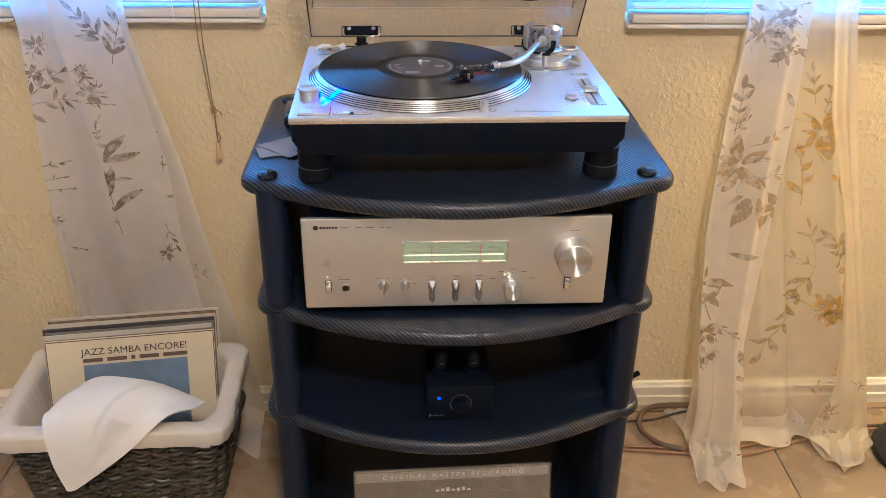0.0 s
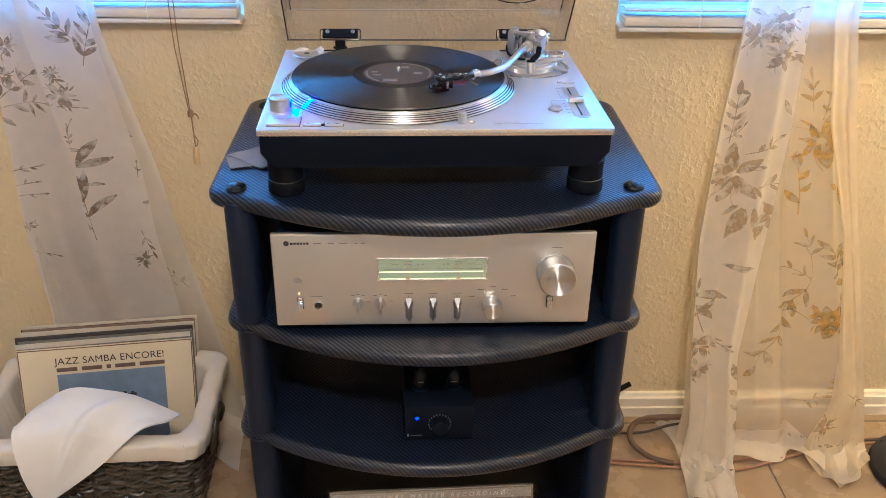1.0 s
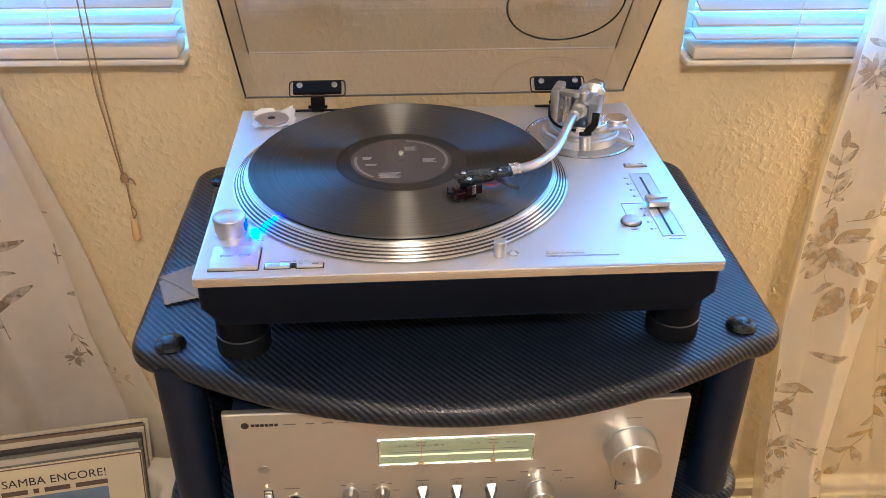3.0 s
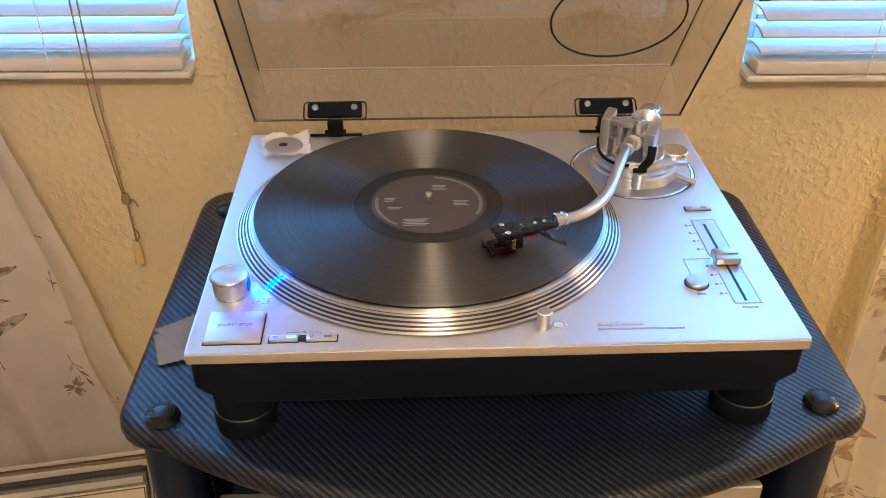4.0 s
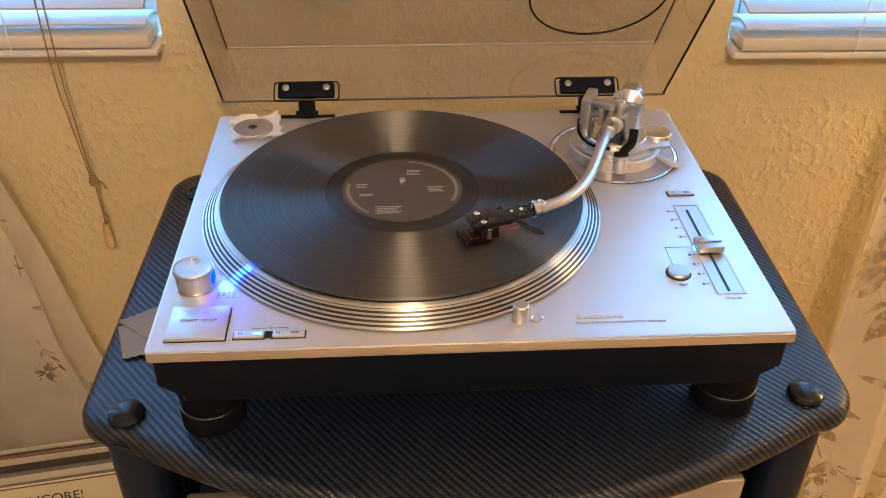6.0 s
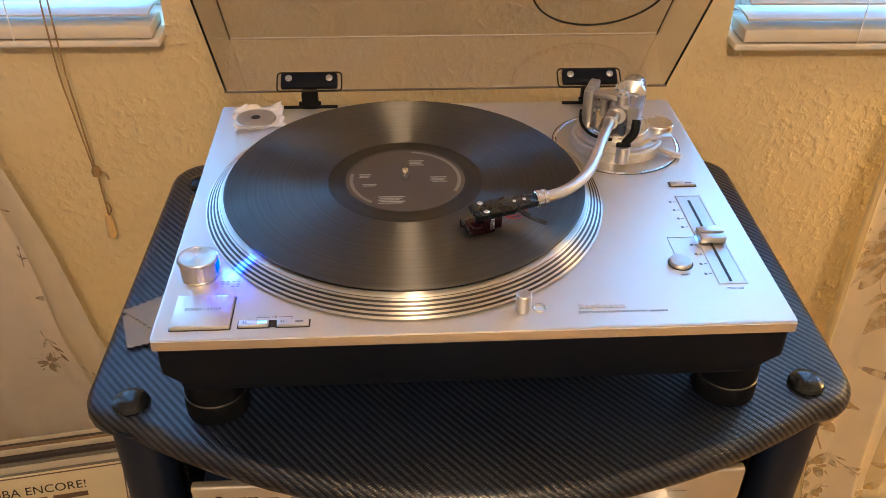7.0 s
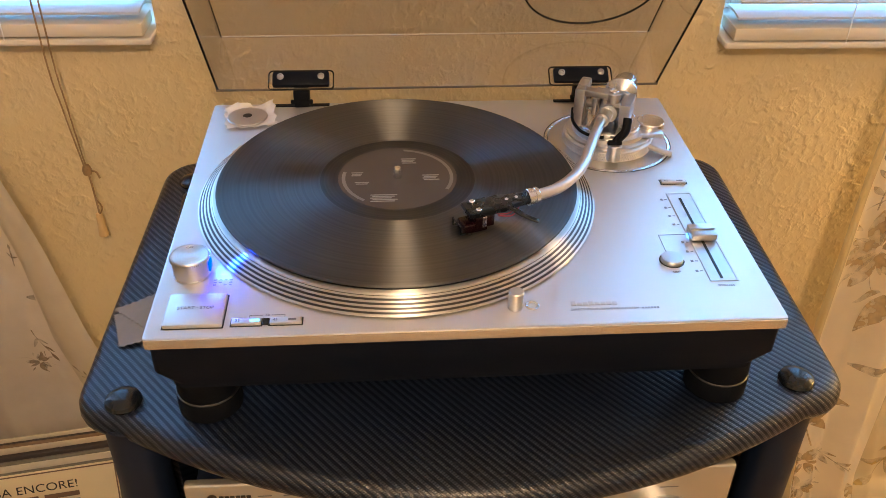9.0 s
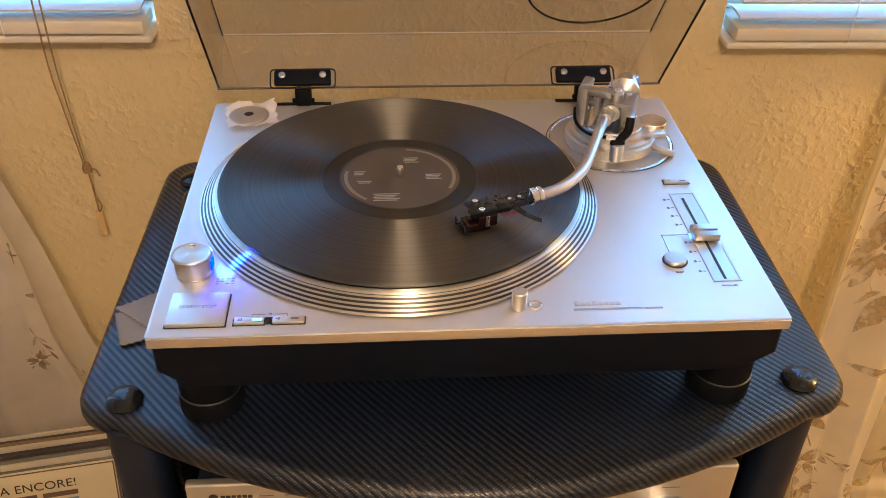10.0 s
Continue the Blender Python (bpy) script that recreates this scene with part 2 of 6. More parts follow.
PLASTER = plaster()
CEILING = mat("ceiling_paint", (0.78, 0.74, 0.66), 0.8, vary=0.04, bump=0.4, bump_scale=90)
WHITE_TRIM = mat("trim_paint", (0.80, 0.72, 0.56), 0.4, vary=0.04, scale=14)
WHITE_VINYL = mat("white_vinyl", (0.82, 0.80, 0.78), 0.35, vary=0.03, scale=20)
SLAT = mat("blind_slat", (0.62, 0.63, 0.66), 0.4, vary=0.03, scale=15)
RAIL = mat("blind_rail", (0.64, 0.59, 0.51), 0.42, vary=0.04, scale=15)
TILE = mat("floor_tile", (0.325, 0.235, 0.140), 0.28, vary=0.14, scale=16, bump=0.05, bump_scale=60, random_tint=0.06)
GROUT = mat("grout", (0.30, 0.23, 0.16), 0.9, vary=0.1, scale=60, bump=0.3, bump_scale=500)
CARBON = carbon()
BLACK_TUBE = mat("black_powder_coat", (0.0050, 0.0106, 0.0290), 0.42, spec=0.35, vary=0.15, scale=60, bump=0.05, bump_scale=700)
BLACK_GLOSS = mat("black_gloss", (0.006, 0.008, 0.011), 0.24, vary=0.1, scale=60)
CAP_BLACK = mat("cap_black", (0.006, 0.008, 0.012), 0.36, spec=0.3, vary=0.1, scale=60)
BLACK_RUBBER = mat("black_rubber", (0.0036, 0.0048, 0.0080), 0.5, spec=0.12, vary=0.12, scale=80, bump=0.08, bump_scale=500)
PLINTH_BLACK = mat("plinth_black", (0.0042, 0.0066, 0.0140), 0.55, spec=0.11, vary=0.08, scale=30, bump=0.06, bump_scale=900)
SILVER = mat("blasted_aluminium", (0.60, 0.60, 0.60), 0.45, 0.75, vary=0.02, scale=30, bump=0.03, bump_scale=1800)
SILVER_EDGE = brushed("brushed_edge", (0.84, 0.79, 0.72), 0.24, (3, 2600, 2600))
CHROME = mat("polished_metal", (0.76, 0.76, 0.77), 0.24, 1.0, vary=0.03, scale=80)
SATIN = mat("satin_metal", (0.60, 0.60, 0.61), 0.36, 1.0, vary=0.04, scale=120)
CAST = mat("cast_metal", (0.42, 0.42, 0.43), 0.42, 1.0, vary=0.06, scale=120)
TURNED = grooved("turned_metal", 0.52, 0.62, 1.0, (0.74, 0.73, 0.71))
GROOVES = grooved("record_grooves", 0.60, 0.62, 0.115, (0.98, 0.98, 0.98))
DEAD_WAX = grooved("record_lead_out", 0.52, 0.40, 0.080)
RECORD_LABEL = mat("record_label", (0.062, 0.050, 0.040), 0.55, vary=0.15, scale=90)
LABEL_INK = mat("label_ink", (0.26, 0.25, 0.24), 0.5)
LABEL_RING = mat("label_ring", (0.16, 0.15, 0.14), 0.4)
PLATTER_DARK = grooved("platter_band", 0.48, 0.70, 1.0, (0.13, 0.13, 0.135))
PLATTER_LIGHT = grooved("platter_ridge", 0.46, 0.72, 1.0, (0.80, 0.79, 0.77))
DIM_STEEL = mat("dim_steel", (0.12, 0.12, 0.125), 0.4, 1.0)
MARK_GREY = mat("raised_mark", (0.50, 0.50, 0.51), 0.45)
INK = mat("grey_ink", (0.17, 0.17, 0.18), 0.5)
DARK_SLOT = mat("dark_slot", (0.012, 0.016, 0.016), 0.5)
SMOKE = acrylic("smoked_acrylic", (0.956, 0.948, 0.962))
SMOKE_EDGE = mat("acrylic_edge", (0.02, 0.018, 0.016), 0.12)
BASE_EDGE = mat("acrylic_base_edge", (0.17, 0.15, 0.13), 0.15)
# highlight along the lid's back corner, painted as a pale opaque strip
ACRYLIC_HIGHLIGHT = mat("acrylic_highlight", (0.62, 0.58, 0.52), 0.12)
CLEAR = acrylic("clear_acrylic", (0.95, 0.95, 0.95))
BLUE_LED = glow("blue_led", (0.0, 0.03, 1.0), 5)
CYAN_LED = glow("pale_blue_led", (0.12, 0.42, 1.0), 5)
AMP_FACE = brushed("amplifier_face", (0.68, 0.655, 0.61), 0.40, (5, 5, 700))
METER = glow("meter_backlight", (0.37, 0.41, 0.22), 0.33)
METER_BRIGHT = glow("meter_lamp_bar", (0.92, 0.90, 0.42), 1.2)
NEEDLE = mat("red_needle", (0.75, 0.12, 0.06), 0.5)
AMBER_LED = glow("amber_led", (1.0, 0.55, 0.15), 2.5)
GREY_CLOTH = mat("grey_microfibre", (0.24, 0.235, 0.24), 0.95, vary=0.08, scale=120, bump=0.2, bump_scale=900)
WHITE_CLOTH = mat("white_cotton", (0.84, 0.82, 0.79), 0.95, vary=0.03, scale=30, bump=0.25, bump_scale=900)
LINER = mat("cream_liner", (0.72, 0.66, 0.56), 0.95, vary=0.05, scale=25, bump=0.25, bump_scale=800)
WICKER = mat("dark_wicker", (0.058, 0.045, 0.028), 0.36, vary=0.60, scale=70, bump=0.3, bump_scale=300, random_tint=0.25)
PAPER = mat("tissue_paper", (0.72, 0.71, 0.70), 0.8, vary=0.03, scale=60, bump=0.3, bump_scale=160)
CARD_CREAM = mat("cream_card", (0.76, 0.66, 0.46), 0.5, vary=0.06, scale=12)
CARD_BLUE = mat("blue_photo", (0.20, 0.27, 0.40), 0.4, vary=0.30, scale=26)
CARD_DARK = mat("dark_card", (0.05, 0.04, 0.04), 0.5, vary=0.25, scale=20)
CARD_BROWN = mat("brown_card", (0.20, 0.13, 0.08), 0.55, vary=0.25, scale=20)
CARD_WHITE = mat("worn_white_card", (0.58, 0.52, 0.43), 0.6, vary=0.10, scale=25)
CARD_GREY = mat("grey_card", (0.17, 0.155, 0.13), 0.35, vary=0.12, scale=14)
CARD_BAND = mat("silver_band", (0.40, 0.37, 0.33), 0.35, vary=0.06, scale=25)
BLACK_INK = mat("black_ink", (0.03, 0.025, 0.02), 0.5)
BROWN_INK = mat("brown_ink", (0.16, 0.10, 0.07), 0.5)
WHITE_INK = mat("white_ink", (0.85, 0.82, 0.76), 0.5)
VOILE = sheer("voile", (0.84, 0.80, 0.75), 0.24)
VOILE_SINGLE = sheer("single_voile", (0.86, 0.79, 0.66), 0.46)
# same white voile with the lamp's yellow light put into its colour
VOILE_LAMPLIT = sheer("lamplit_voile", (0.82, 0.72, 0.53), 0.22)
# doubled white voile; its cream is warm lamplight set in the colour
VOILE_LAMP_TINT = sheer("lamp_tint_voile", (0.83, 0.765, 0.655), 0.08)
VOILE_THICK = sheer("doubled_voile", (0.82, 0.775, 0.74), 0.05)
PRINT_GREY = sheer("grey_print", (0.34, 0.265, 0.200), 0.54, mottle=0.32)
PRINT_TAN = sheer("tan_print", (0.56, 0.43, 0.25), 0.58, mottle=0.34)
PRINT_OLIVE = sheer("olive_print", (0.46, 0.36, 0.15), 0.55, mottle=0.35)
PRINT_GOLD = sheer("gold_print", (0.62, 0.43, 0.10), 0.46, mottle=0.35)
PRINT_PALE = sheer("pale_print", (0.48, 0.40, 0.32), 0.58, mottle=0.3)
CORD = mat("blind_cord", (0.30, 0.20, 0.10), 0.8, vary=0.2, scale=300)
TASSEL = mat("wood_tassel", (0.62, 0.44, 0.22), 0.45, vary=0.1, scale=90)
CABLE_BROWN = mat("copper_cable", (0.30, 0.16, 0.08), 0.35, vary=0.2, scale=90)
CABLE_DARK = mat("dark_cable", (0.06, 0.04, 0.03), 0.45, vary=0.2, scale=90)
NAVY = mat("navy_enamel", (0.012, 0.014, 0.022), 0.3, vary=0.1, scale=20)
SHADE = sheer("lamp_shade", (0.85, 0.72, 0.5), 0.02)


# ---- shape helpers ----
def finish(bm, smooth=35):
    for f in bm.faces:
        f.smooth = True
    bmesh.ops.recalc_face_normals(bm, faces=bm.faces)
    for e in bm.edges:
        if len(e.link_faces) == 2 and e.calc_face_angle(0) > radians(smooth):
            e.smooth = False


def part(name, bm, material, parent=None, label="", smooth=35):
    finish(bm, smooth)
    me = bpy.data.meshes.new(name)
    bm.to_mesh(me)
    bm.free()
    for m in material if isinstance(material, tuple) else (material,):
        me.materials.append(m)
    ob = new(name, me)
    if parent is not None:
        ob.parent = parent
    if label:
        ob["label"] = label
    return ob


def thing(name, where, label, category, group=""):
    ob = new(name)
    ob.empty_display_size = 0.02
    ob.matrix_world = where
    return tagged(ob, label, category, group)


def box(x0, x1, y0, y1, z0, z1, bevel=0.0, seg=2, bm=None):
    bm = bm or bmesh.new()
    made = bmesh.ops.create_cube(bm, size=1)["verts"]
    for v in made:
        v.co = Vector((x0 + (v.co.x + 0.5) * (x1 - x0), y0 + (v.co.y + 0.5) * (y1 - y0), z0 + (v.co.z + 0.5) * (z1 - z0)))
    if bevel:
        edges = list({e for v in made for e in v.link_edges})
        bmesh.ops.bevel(bm, geom=edges, offset=bevel, segments=seg, affect="EDGES", profile=0.5)
    return bm


def lathe(profile, steps=48, bm=None, at=(0, 0, 0), turn=None, closed=False):
    """Profile of (radius, height) turned round z."""
    bm = bm or bmesh.new()
    m = Matrix.Translation(at) @ (turn or Matrix.Identity(4))
    rings = []
    for r, h in profile:
        if r < 1e-6:
            rings.append([bm.verts.new(m @ Vector((0, 0, h)))])
        else:
            rings.append([bm.verts.new(m @ Vector((r * math.cos(2 * math.pi * i / steps), r * math.sin(2 * math.pi * i / steps), h))) for i in range(steps)])
    pairs = list(zip(rings, rings[1:])) + ([(rings[-1], rings[0])] if closed else [])
    for a, b in pairs:
        for i in range(steps):
            j = (i + 1) % steps
            if len(a) == 1 and len(b) > 1:
                bm.faces.new((a[0], b[j], b[i]))
            elif len(b) == 1 and len(a) > 1:
                bm.faces.new((a[i], a[j], b[0]))
            elif len(a) > 1:
                bm.faces.new((a[i], a[j], b[j], b[i]))
    return bm


def cyl(r, z0, z1, edge=0.0, steps=32, **kw):
    e = edge
    pts = [(0, z0), (r - e, z0), (r, z0 + e), (r, z1 - e), (r - e, z1), (0, z1)] if e else [(0, z0), (r, z0), (r, z1), (0, z1)]
    return lathe(pts, steps, **kw)


def smooth_path(points, per=6):
    pts = [Vector(p) for p in points]
    out = []
    for i in range(len(pts) - 1):
        p0, p1, p2, p3 = pts[max(i - 1, 0)], pts[i], pts[i + 1], pts[min(i + 2, len(pts) - 1)]
        for k in range(per):
            s = k / per
            out.append(0.5 * ((2 * p1) + (p2 - p0) * s + (2 * p0 - 5 * p1 + 4 * p2 - p3) * s * s + (3 * p1 - p0 - 3 * p2 + p3) * s ** 3))
    return out + [pts[-1]]


def tube(points, r, sides=10, bm=None, loop=False, flat=1.0):
    """A tube along points; r may be a list."""
    bm = bm or bmesh.new()
    pts = [Vector(p) for p in points]
    n = len(pts)
    rad = r if isinstance(r, (list, tuple)) else [r] * n
    rings, up = [], None
    for i, p in enumerate(pts):
        d = (pts[(i + 1) % n] - pts[i - 1]) if loop else (pts[min(i + 1, n - 1)] - pts[max(i - 1, 0)])
        d.normalize()
        if up is None:
            up = Vector((0, 0, 1)) if abs(d.z) < 0.9 else Vector((0, 1, 0))
        side = d.cross(up).normalized()
        up = side.cross(d).normalized()
        rings.append([bm.verts.new(p + rad[i] * (math.cos(2 * math.pi * k / sides) * side * flat + math.sin(2 * math.pi * k / sides) * up)) for k in range(sides)])
    pairs = list(zip(rings, rings[1:])) + ([(rings[-1], rings[0])] if loop else [])
    for a, b in pairs:
        for k in range(sides):
            bm.faces.new((a[k], a[(k + 1) % sides], b[(k + 1) % sides], b[k]))
    if not loop:
        bm.faces.new(rings[0][::-1])
        bm.faces.new(rings[-1])
    return bm


def grid(nu, nv, fn, bm=None, thick=0.0):
    """A sheet from fn(u, v), u and v from 0 to 1; thick: a second skin behind it."""
    bm = bm or bmesh.new()
    rows = [[bm.verts.new(fn(i / nu, j / nv)) for i in range(nu + 1)] for j in range(nv + 1)]
    for j in range(nv):
        for i in range(nu):
            bm.faces.new((rows[j][i], rows[j][i + 1], rows[j + 1][i + 1], rows[j + 1][i]))
    if thick:
        bm.normal_update()
        bmesh.ops.solidify(bm, geom=bm.faces[:], thickness=thick)
    return bm


def slab(outline, z0, z1, nose=None, seg=8):
    """A board from a plan outline, with rounded edges."""
    bm = bmesh.new()
    pts = [Vector(p) for p in outline]
    n = len(pts)
    normals = []
    for i in range(n):
        d = (pts[(i + 1) % n] - pts[i - 1]).normalized()
        normals.append(Vector((d.y, -d.x)))
    r = (z1 - z0) / 2 if nose is None else nose
    rings = []
    for k in range(seg + 1):
        a = -math.pi / 2 + math.pi * k / seg
        inset = r * (1 - math.cos(a))
        z = (z0 + r + r * math.sin(a)) if a <= 0 else (z1 - r + r * math.sin(a))
        rings.append([bm.verts.new((pts[i].x - normals[i].x * inset, pts[i].y - normals[i].y * inset, z)) for i in range(n)])
    for a, b in zip(rings, rings[1:]):
        for i in range(n):
            j = (i + 1) % n
            bm.faces.new((a[i], a[j], b[j], b[i]))
    bm.faces.new(rings[0][::-1])
    bm.faces.new(rings[-1])
    return bm


def round_rect(x0, x1, y0, y1, r, seg=6, bow=0.0):
    """Plan outline, anticlockwise; bow: how far the front (y0) swells."""
    out = []
    for cx, cy, a0 in ((x1 - r, y0 + r, -90), (x1 - r, y1 - r, 0), (x0 + r, y1 - r, 90), (x0 + r, y0 + r, 180)):
        for k in range(seg + 1):
            a = radians(a0 + 90 * k / seg)
            out.append((cx + r * math.cos(a), cy + r * math.sin(a)))
    if bow:
        front = []
        for k in range(1, 24):
            s = k / 24
            front.append((x0 + r + (x1 - x0 - 2 * r) * s, y0 - bow * (1 - (2 * s - 1) ** 2)))
        out += front
    return out


def words(text, size, where, material, parent=None, name="lettering", align="LEFT", spacing=1.0, stretch=1.0, shear=0.0, depth=0.0001, bold=0.0):
    cu = bpy.data.curves.new(name, "FONT")
    cu.body, cu.size, cu.align_x, cu.align_y, cu.space_character, cu.shear, cu.extrude = text, size, align, "CENTER", spacing, shear, depth
    cu.offset = bold
    tmp = new(name, cu)
    bpy.context.view_layer.update()
    me = bpy.data.meshes.new_from_object(tmp.evaluated_get(bpy.context.evaluated_depsgraph_get()))
    bpy.data.objects.remove(tmp)
    bpy.data.curves.remove(cu)
    me.transform(where @ Matrix.Diagonal((stretch, 1, 1, 1)))
    me.materials.clear()
    me.materials.append(material)
    ob = new(name, me)
    if parent is not None:
        ob.parent = parent
    return ob


# ---- the room ----
X0, X1, Y0, TOP = -2.3, 2.4, -3.5, 2.45


def wall(name, pieces, label):
    bm = bmesh.new()
    for p in pieces:
        box(*p, bm=bm)
    return tagged(part(name, bm, PLASTER), label, "wall", kind="structure")


(a0, a1), (b0, b1) = WINDOWS
wall("wall_north", [(X0, a0, 0, 0.14, 0, TOP), (a0, a1, 0, 0.14, 0, SILLS[0]), (a0, a1, 0, 0.14, HEAD, TOP), (a1, b0, 0, 0.14, 0, TOP),
                    (b0, b1, 0, 0.14, 0, SILLS[1]), (b0, b1, 0, 0.14, HEAD, TOP), (b1, X1, 0, 0.14, 0, TOP)], "warm beige knock-down plaster wall with two windows")
wall("wall_west", [(X0 - 0.12, X0, Y0, 0.14, 0, TOP)], "plain beige plaster side wall of the room")
wall("wall_east", [(X1, X1 + 0.12, Y0, 0.14, 0, TOP)], "plain beige plaster side wall of the room")
wall("wall_south", [(X0 - 0.12, X1 + 0.12, Y0 - 0.12, Y0, 0, TOP)], "plain beige plaster wall behind the viewer")
tagged(part("ceiling", box(X0 - 0.12, X1 + 0.12, Y0 - 0.12, 0.14, TOP, TOP + 0.1), CEILING), "off-white textured ceiling", "ceiling", kind="structure")
floor = tagged(part("floor", box(X0, X1, Y0, 0, -0.10, -0.003), GROUT), "beige ceramic tile floor with brown grout", "floor", kind="structure")

# baseboard: flat board with a stepped moulding on top
bm = bmesh.new()
prof = [(0, 0), (-0.013, 0), (-0.013, 0.026), (-0.015, 0.028), (-0.015, 0.034), (-0.011, 0.037), (-0.011, 0.058), (-0.014, 0.061), (-0.014, 0.069), (-0.010, 0.073), (-0.007, 0.082), (0, 0.084)]
rows = [[bm.verts.new((x, y, z * 0.74)) for y, z in prof] for x in (X0, X1)]
for i in range(len(prof) - 1):
    bm.faces.new((rows[0][i], rows[0][i + 1], rows[1][i + 1], rows[1][i]))
tagged(part("baseboard", bm, WHITE_TRIM, smooth=20), "cream painted moulded baseboard along the wall", "baseboard", kind="structure")


def window(i, x0, x1, sill):
    w = tagged(new(f"window_{i}"), "white window with daylight behind horizontal blinds", "window", kind="structure")
    bm = bmesh.new()
    for p in ((x0, x0 + 0.04, sill, HEAD), (x1 - 0.04, x1, sill, HEAD), (x0 + 0.04, x1 - 0.04, sill, sill + 0.04), (x0 + 0.04, x1 - 0.04, HEAD - 0.04, HEAD)):
        box(p[0], p[1], 0.085, 0.125, p[2], p[3], 0.003, bm=bm)
    part("window_frame", bm, WHITE_VINYL, w)
    ob = part("pane", box(x0 + 0.04, x1 - 0.04, 0.103, 0.107, sill + 0.04, HEAD - 0.04), CLEAR, w)
    ob.visible_shadow = False
    part("window_sill", slab(round_rect(x0 - 0.001, x1 - 0.001, -0.030, 0.085, 0.004), sill - 0.007, sill + 0.001, nose=0.0020), RAIL, w)
    blind = thing("venetian_blind", pose((x0 + x1) / 2, -0.008, sill), "white wide-slat horizontal blind lowered to the sill", "blind", "window blinds")
    half = (x1 - x0) / 2 - 0.008
    part("bottom_rail", box(-half, half, -0.0215, 0.028, 0.0030, 0.0185, 0.002), RAIL, blind)
    slat_mesh = None
    z, k = 0.031, 0
    while sill + z < HEAD - 0.06:
        tilt = 1 + (-3, 3, 5, -2, 4)[k % 5] * (1.0 if k < 4 else 0.3)
        if slat_mesh is None:
            bm = grid(1, 6, lambda u, v: Vector((-half + 2 * half * u, -0.025 + 0.05 * v, 0.0035 * math.sin(math.pi * v))), thick=0.0028)
            first = part("slat", bm, SLAT, blind)
            slat_mesh = first.data
            ob = first
        else:
            ob = new("slat", slat_mesh)
            ob.parent = blind
        ob.matrix_basis = pose(0.0, 0.003, z, tilt)
        z += 0.021 if k < 4 else 0.040
        k += 1
    part("head_rail", box(-half, half, -0.025, 0.035, HEAD - sill - 0.052, HEAD - sill - 0.004, 0.003), SLAT, blind)
    for x in (-half * 0.68, half * 0.70) if i == 1 else (-half * 0.74, half * 0.6):
        bm = tube([(x, -0.026, 0.002), (x, -0.026, HEAD - sill - 0.05)], 0.0008, 6)
        tube([(x + 0.018, 0.030, 0.01), (x + 0.018, 0.030, HEAD - sill - 0.05)], 0.0008, 6, bm=bm)
        part("ladder_cord", bm, WHITE_VINYL, blind)
    return blind


blind_one = window(1, *WINDOWS[0], SILLS[0])
blind_two = window(2, *WINDOWS[1], SILLS[1])

# ladder cord's loose end curled on the left sill
part("cord_knot", tube(smooth_path([(0.080, -0.026, 0.05), (0.078, -0.029, 0.004), (0.062, -0.032, -0.006), (0.085, -0.034, -0.012), (0.110, -0.032, -0.005), (0.132, -0.032, -0.006)]), 0.0012, 6), CORD, blind_one)

# pull cord of the left blind: two strands, a knot and a turned tassel
pull = thing("pull_cord", pose(-0.378, -0.030, 0.614), "tan blind pull cord ending in a wooden tassel", "cord")
for s in (-1, 1):
    pts = smooth_path([(-0.014 + 0.004 * s, 0.004, 0.50), (-0.015 + 0.004 * s, 0.0, 0.265), (-0.012 + 0.003 * s, 0.002, 0.190), (-0.008 + 0.001 * s, 0.008, 0.105)])
    part("strand", tube(pts, 0.0011, 6), CORD, pull)
bm = lathe([(0, -0.009), (0.005, -0.006), (0.006, 0), (0.004, 0.006), (0, 0.008)], 12, at=(-0.007, 0.008, 0.104))
tube(smooth_path([(-0.007, 0.008, 0.104), (0.004, 0.006, 0.102), (0.008, 0.004, 0.094)]), 0.0013, 6, bm=bm)
part("knot", bm, CORD, pull)
bm = tube(smooth_path([(-0.006, 0.008, 0.098), (-0.006, 0.010, 0.065), (-0.006, 0.011, 0.034)]), 0.0014, 6)
tube(smooth_path([(-0.006, 0.008, 0.062), (0.001, 0.006, 0.050), (-0.006, 0.010, 0.036)]), 0.001, 6, bm=bm)
part("tail", bm, CORD, pull)
part("tassel", lathe([(0, 0.035), (0.0035, 0.034), (0.0048, 0.026), (0.0056, 0.012), (0.0066, 0.001), (0.006, 0), (0, 0)], 16, at=(-0.007, 0.011, 0.004)), TASSEL, pull, "pale turned wooden tassel")


# ---- curtains ----
def between(table, z):
    """Linear reading of (z, value) rows, z falling."""
    for (za, va), (zb, vb) in zip(table, table[1:]):
        if z >= zb:
            s = min(max((za - z) / (za - zb), 0), 1)
            return va + (vb - va) * s
    return table[-1][1]


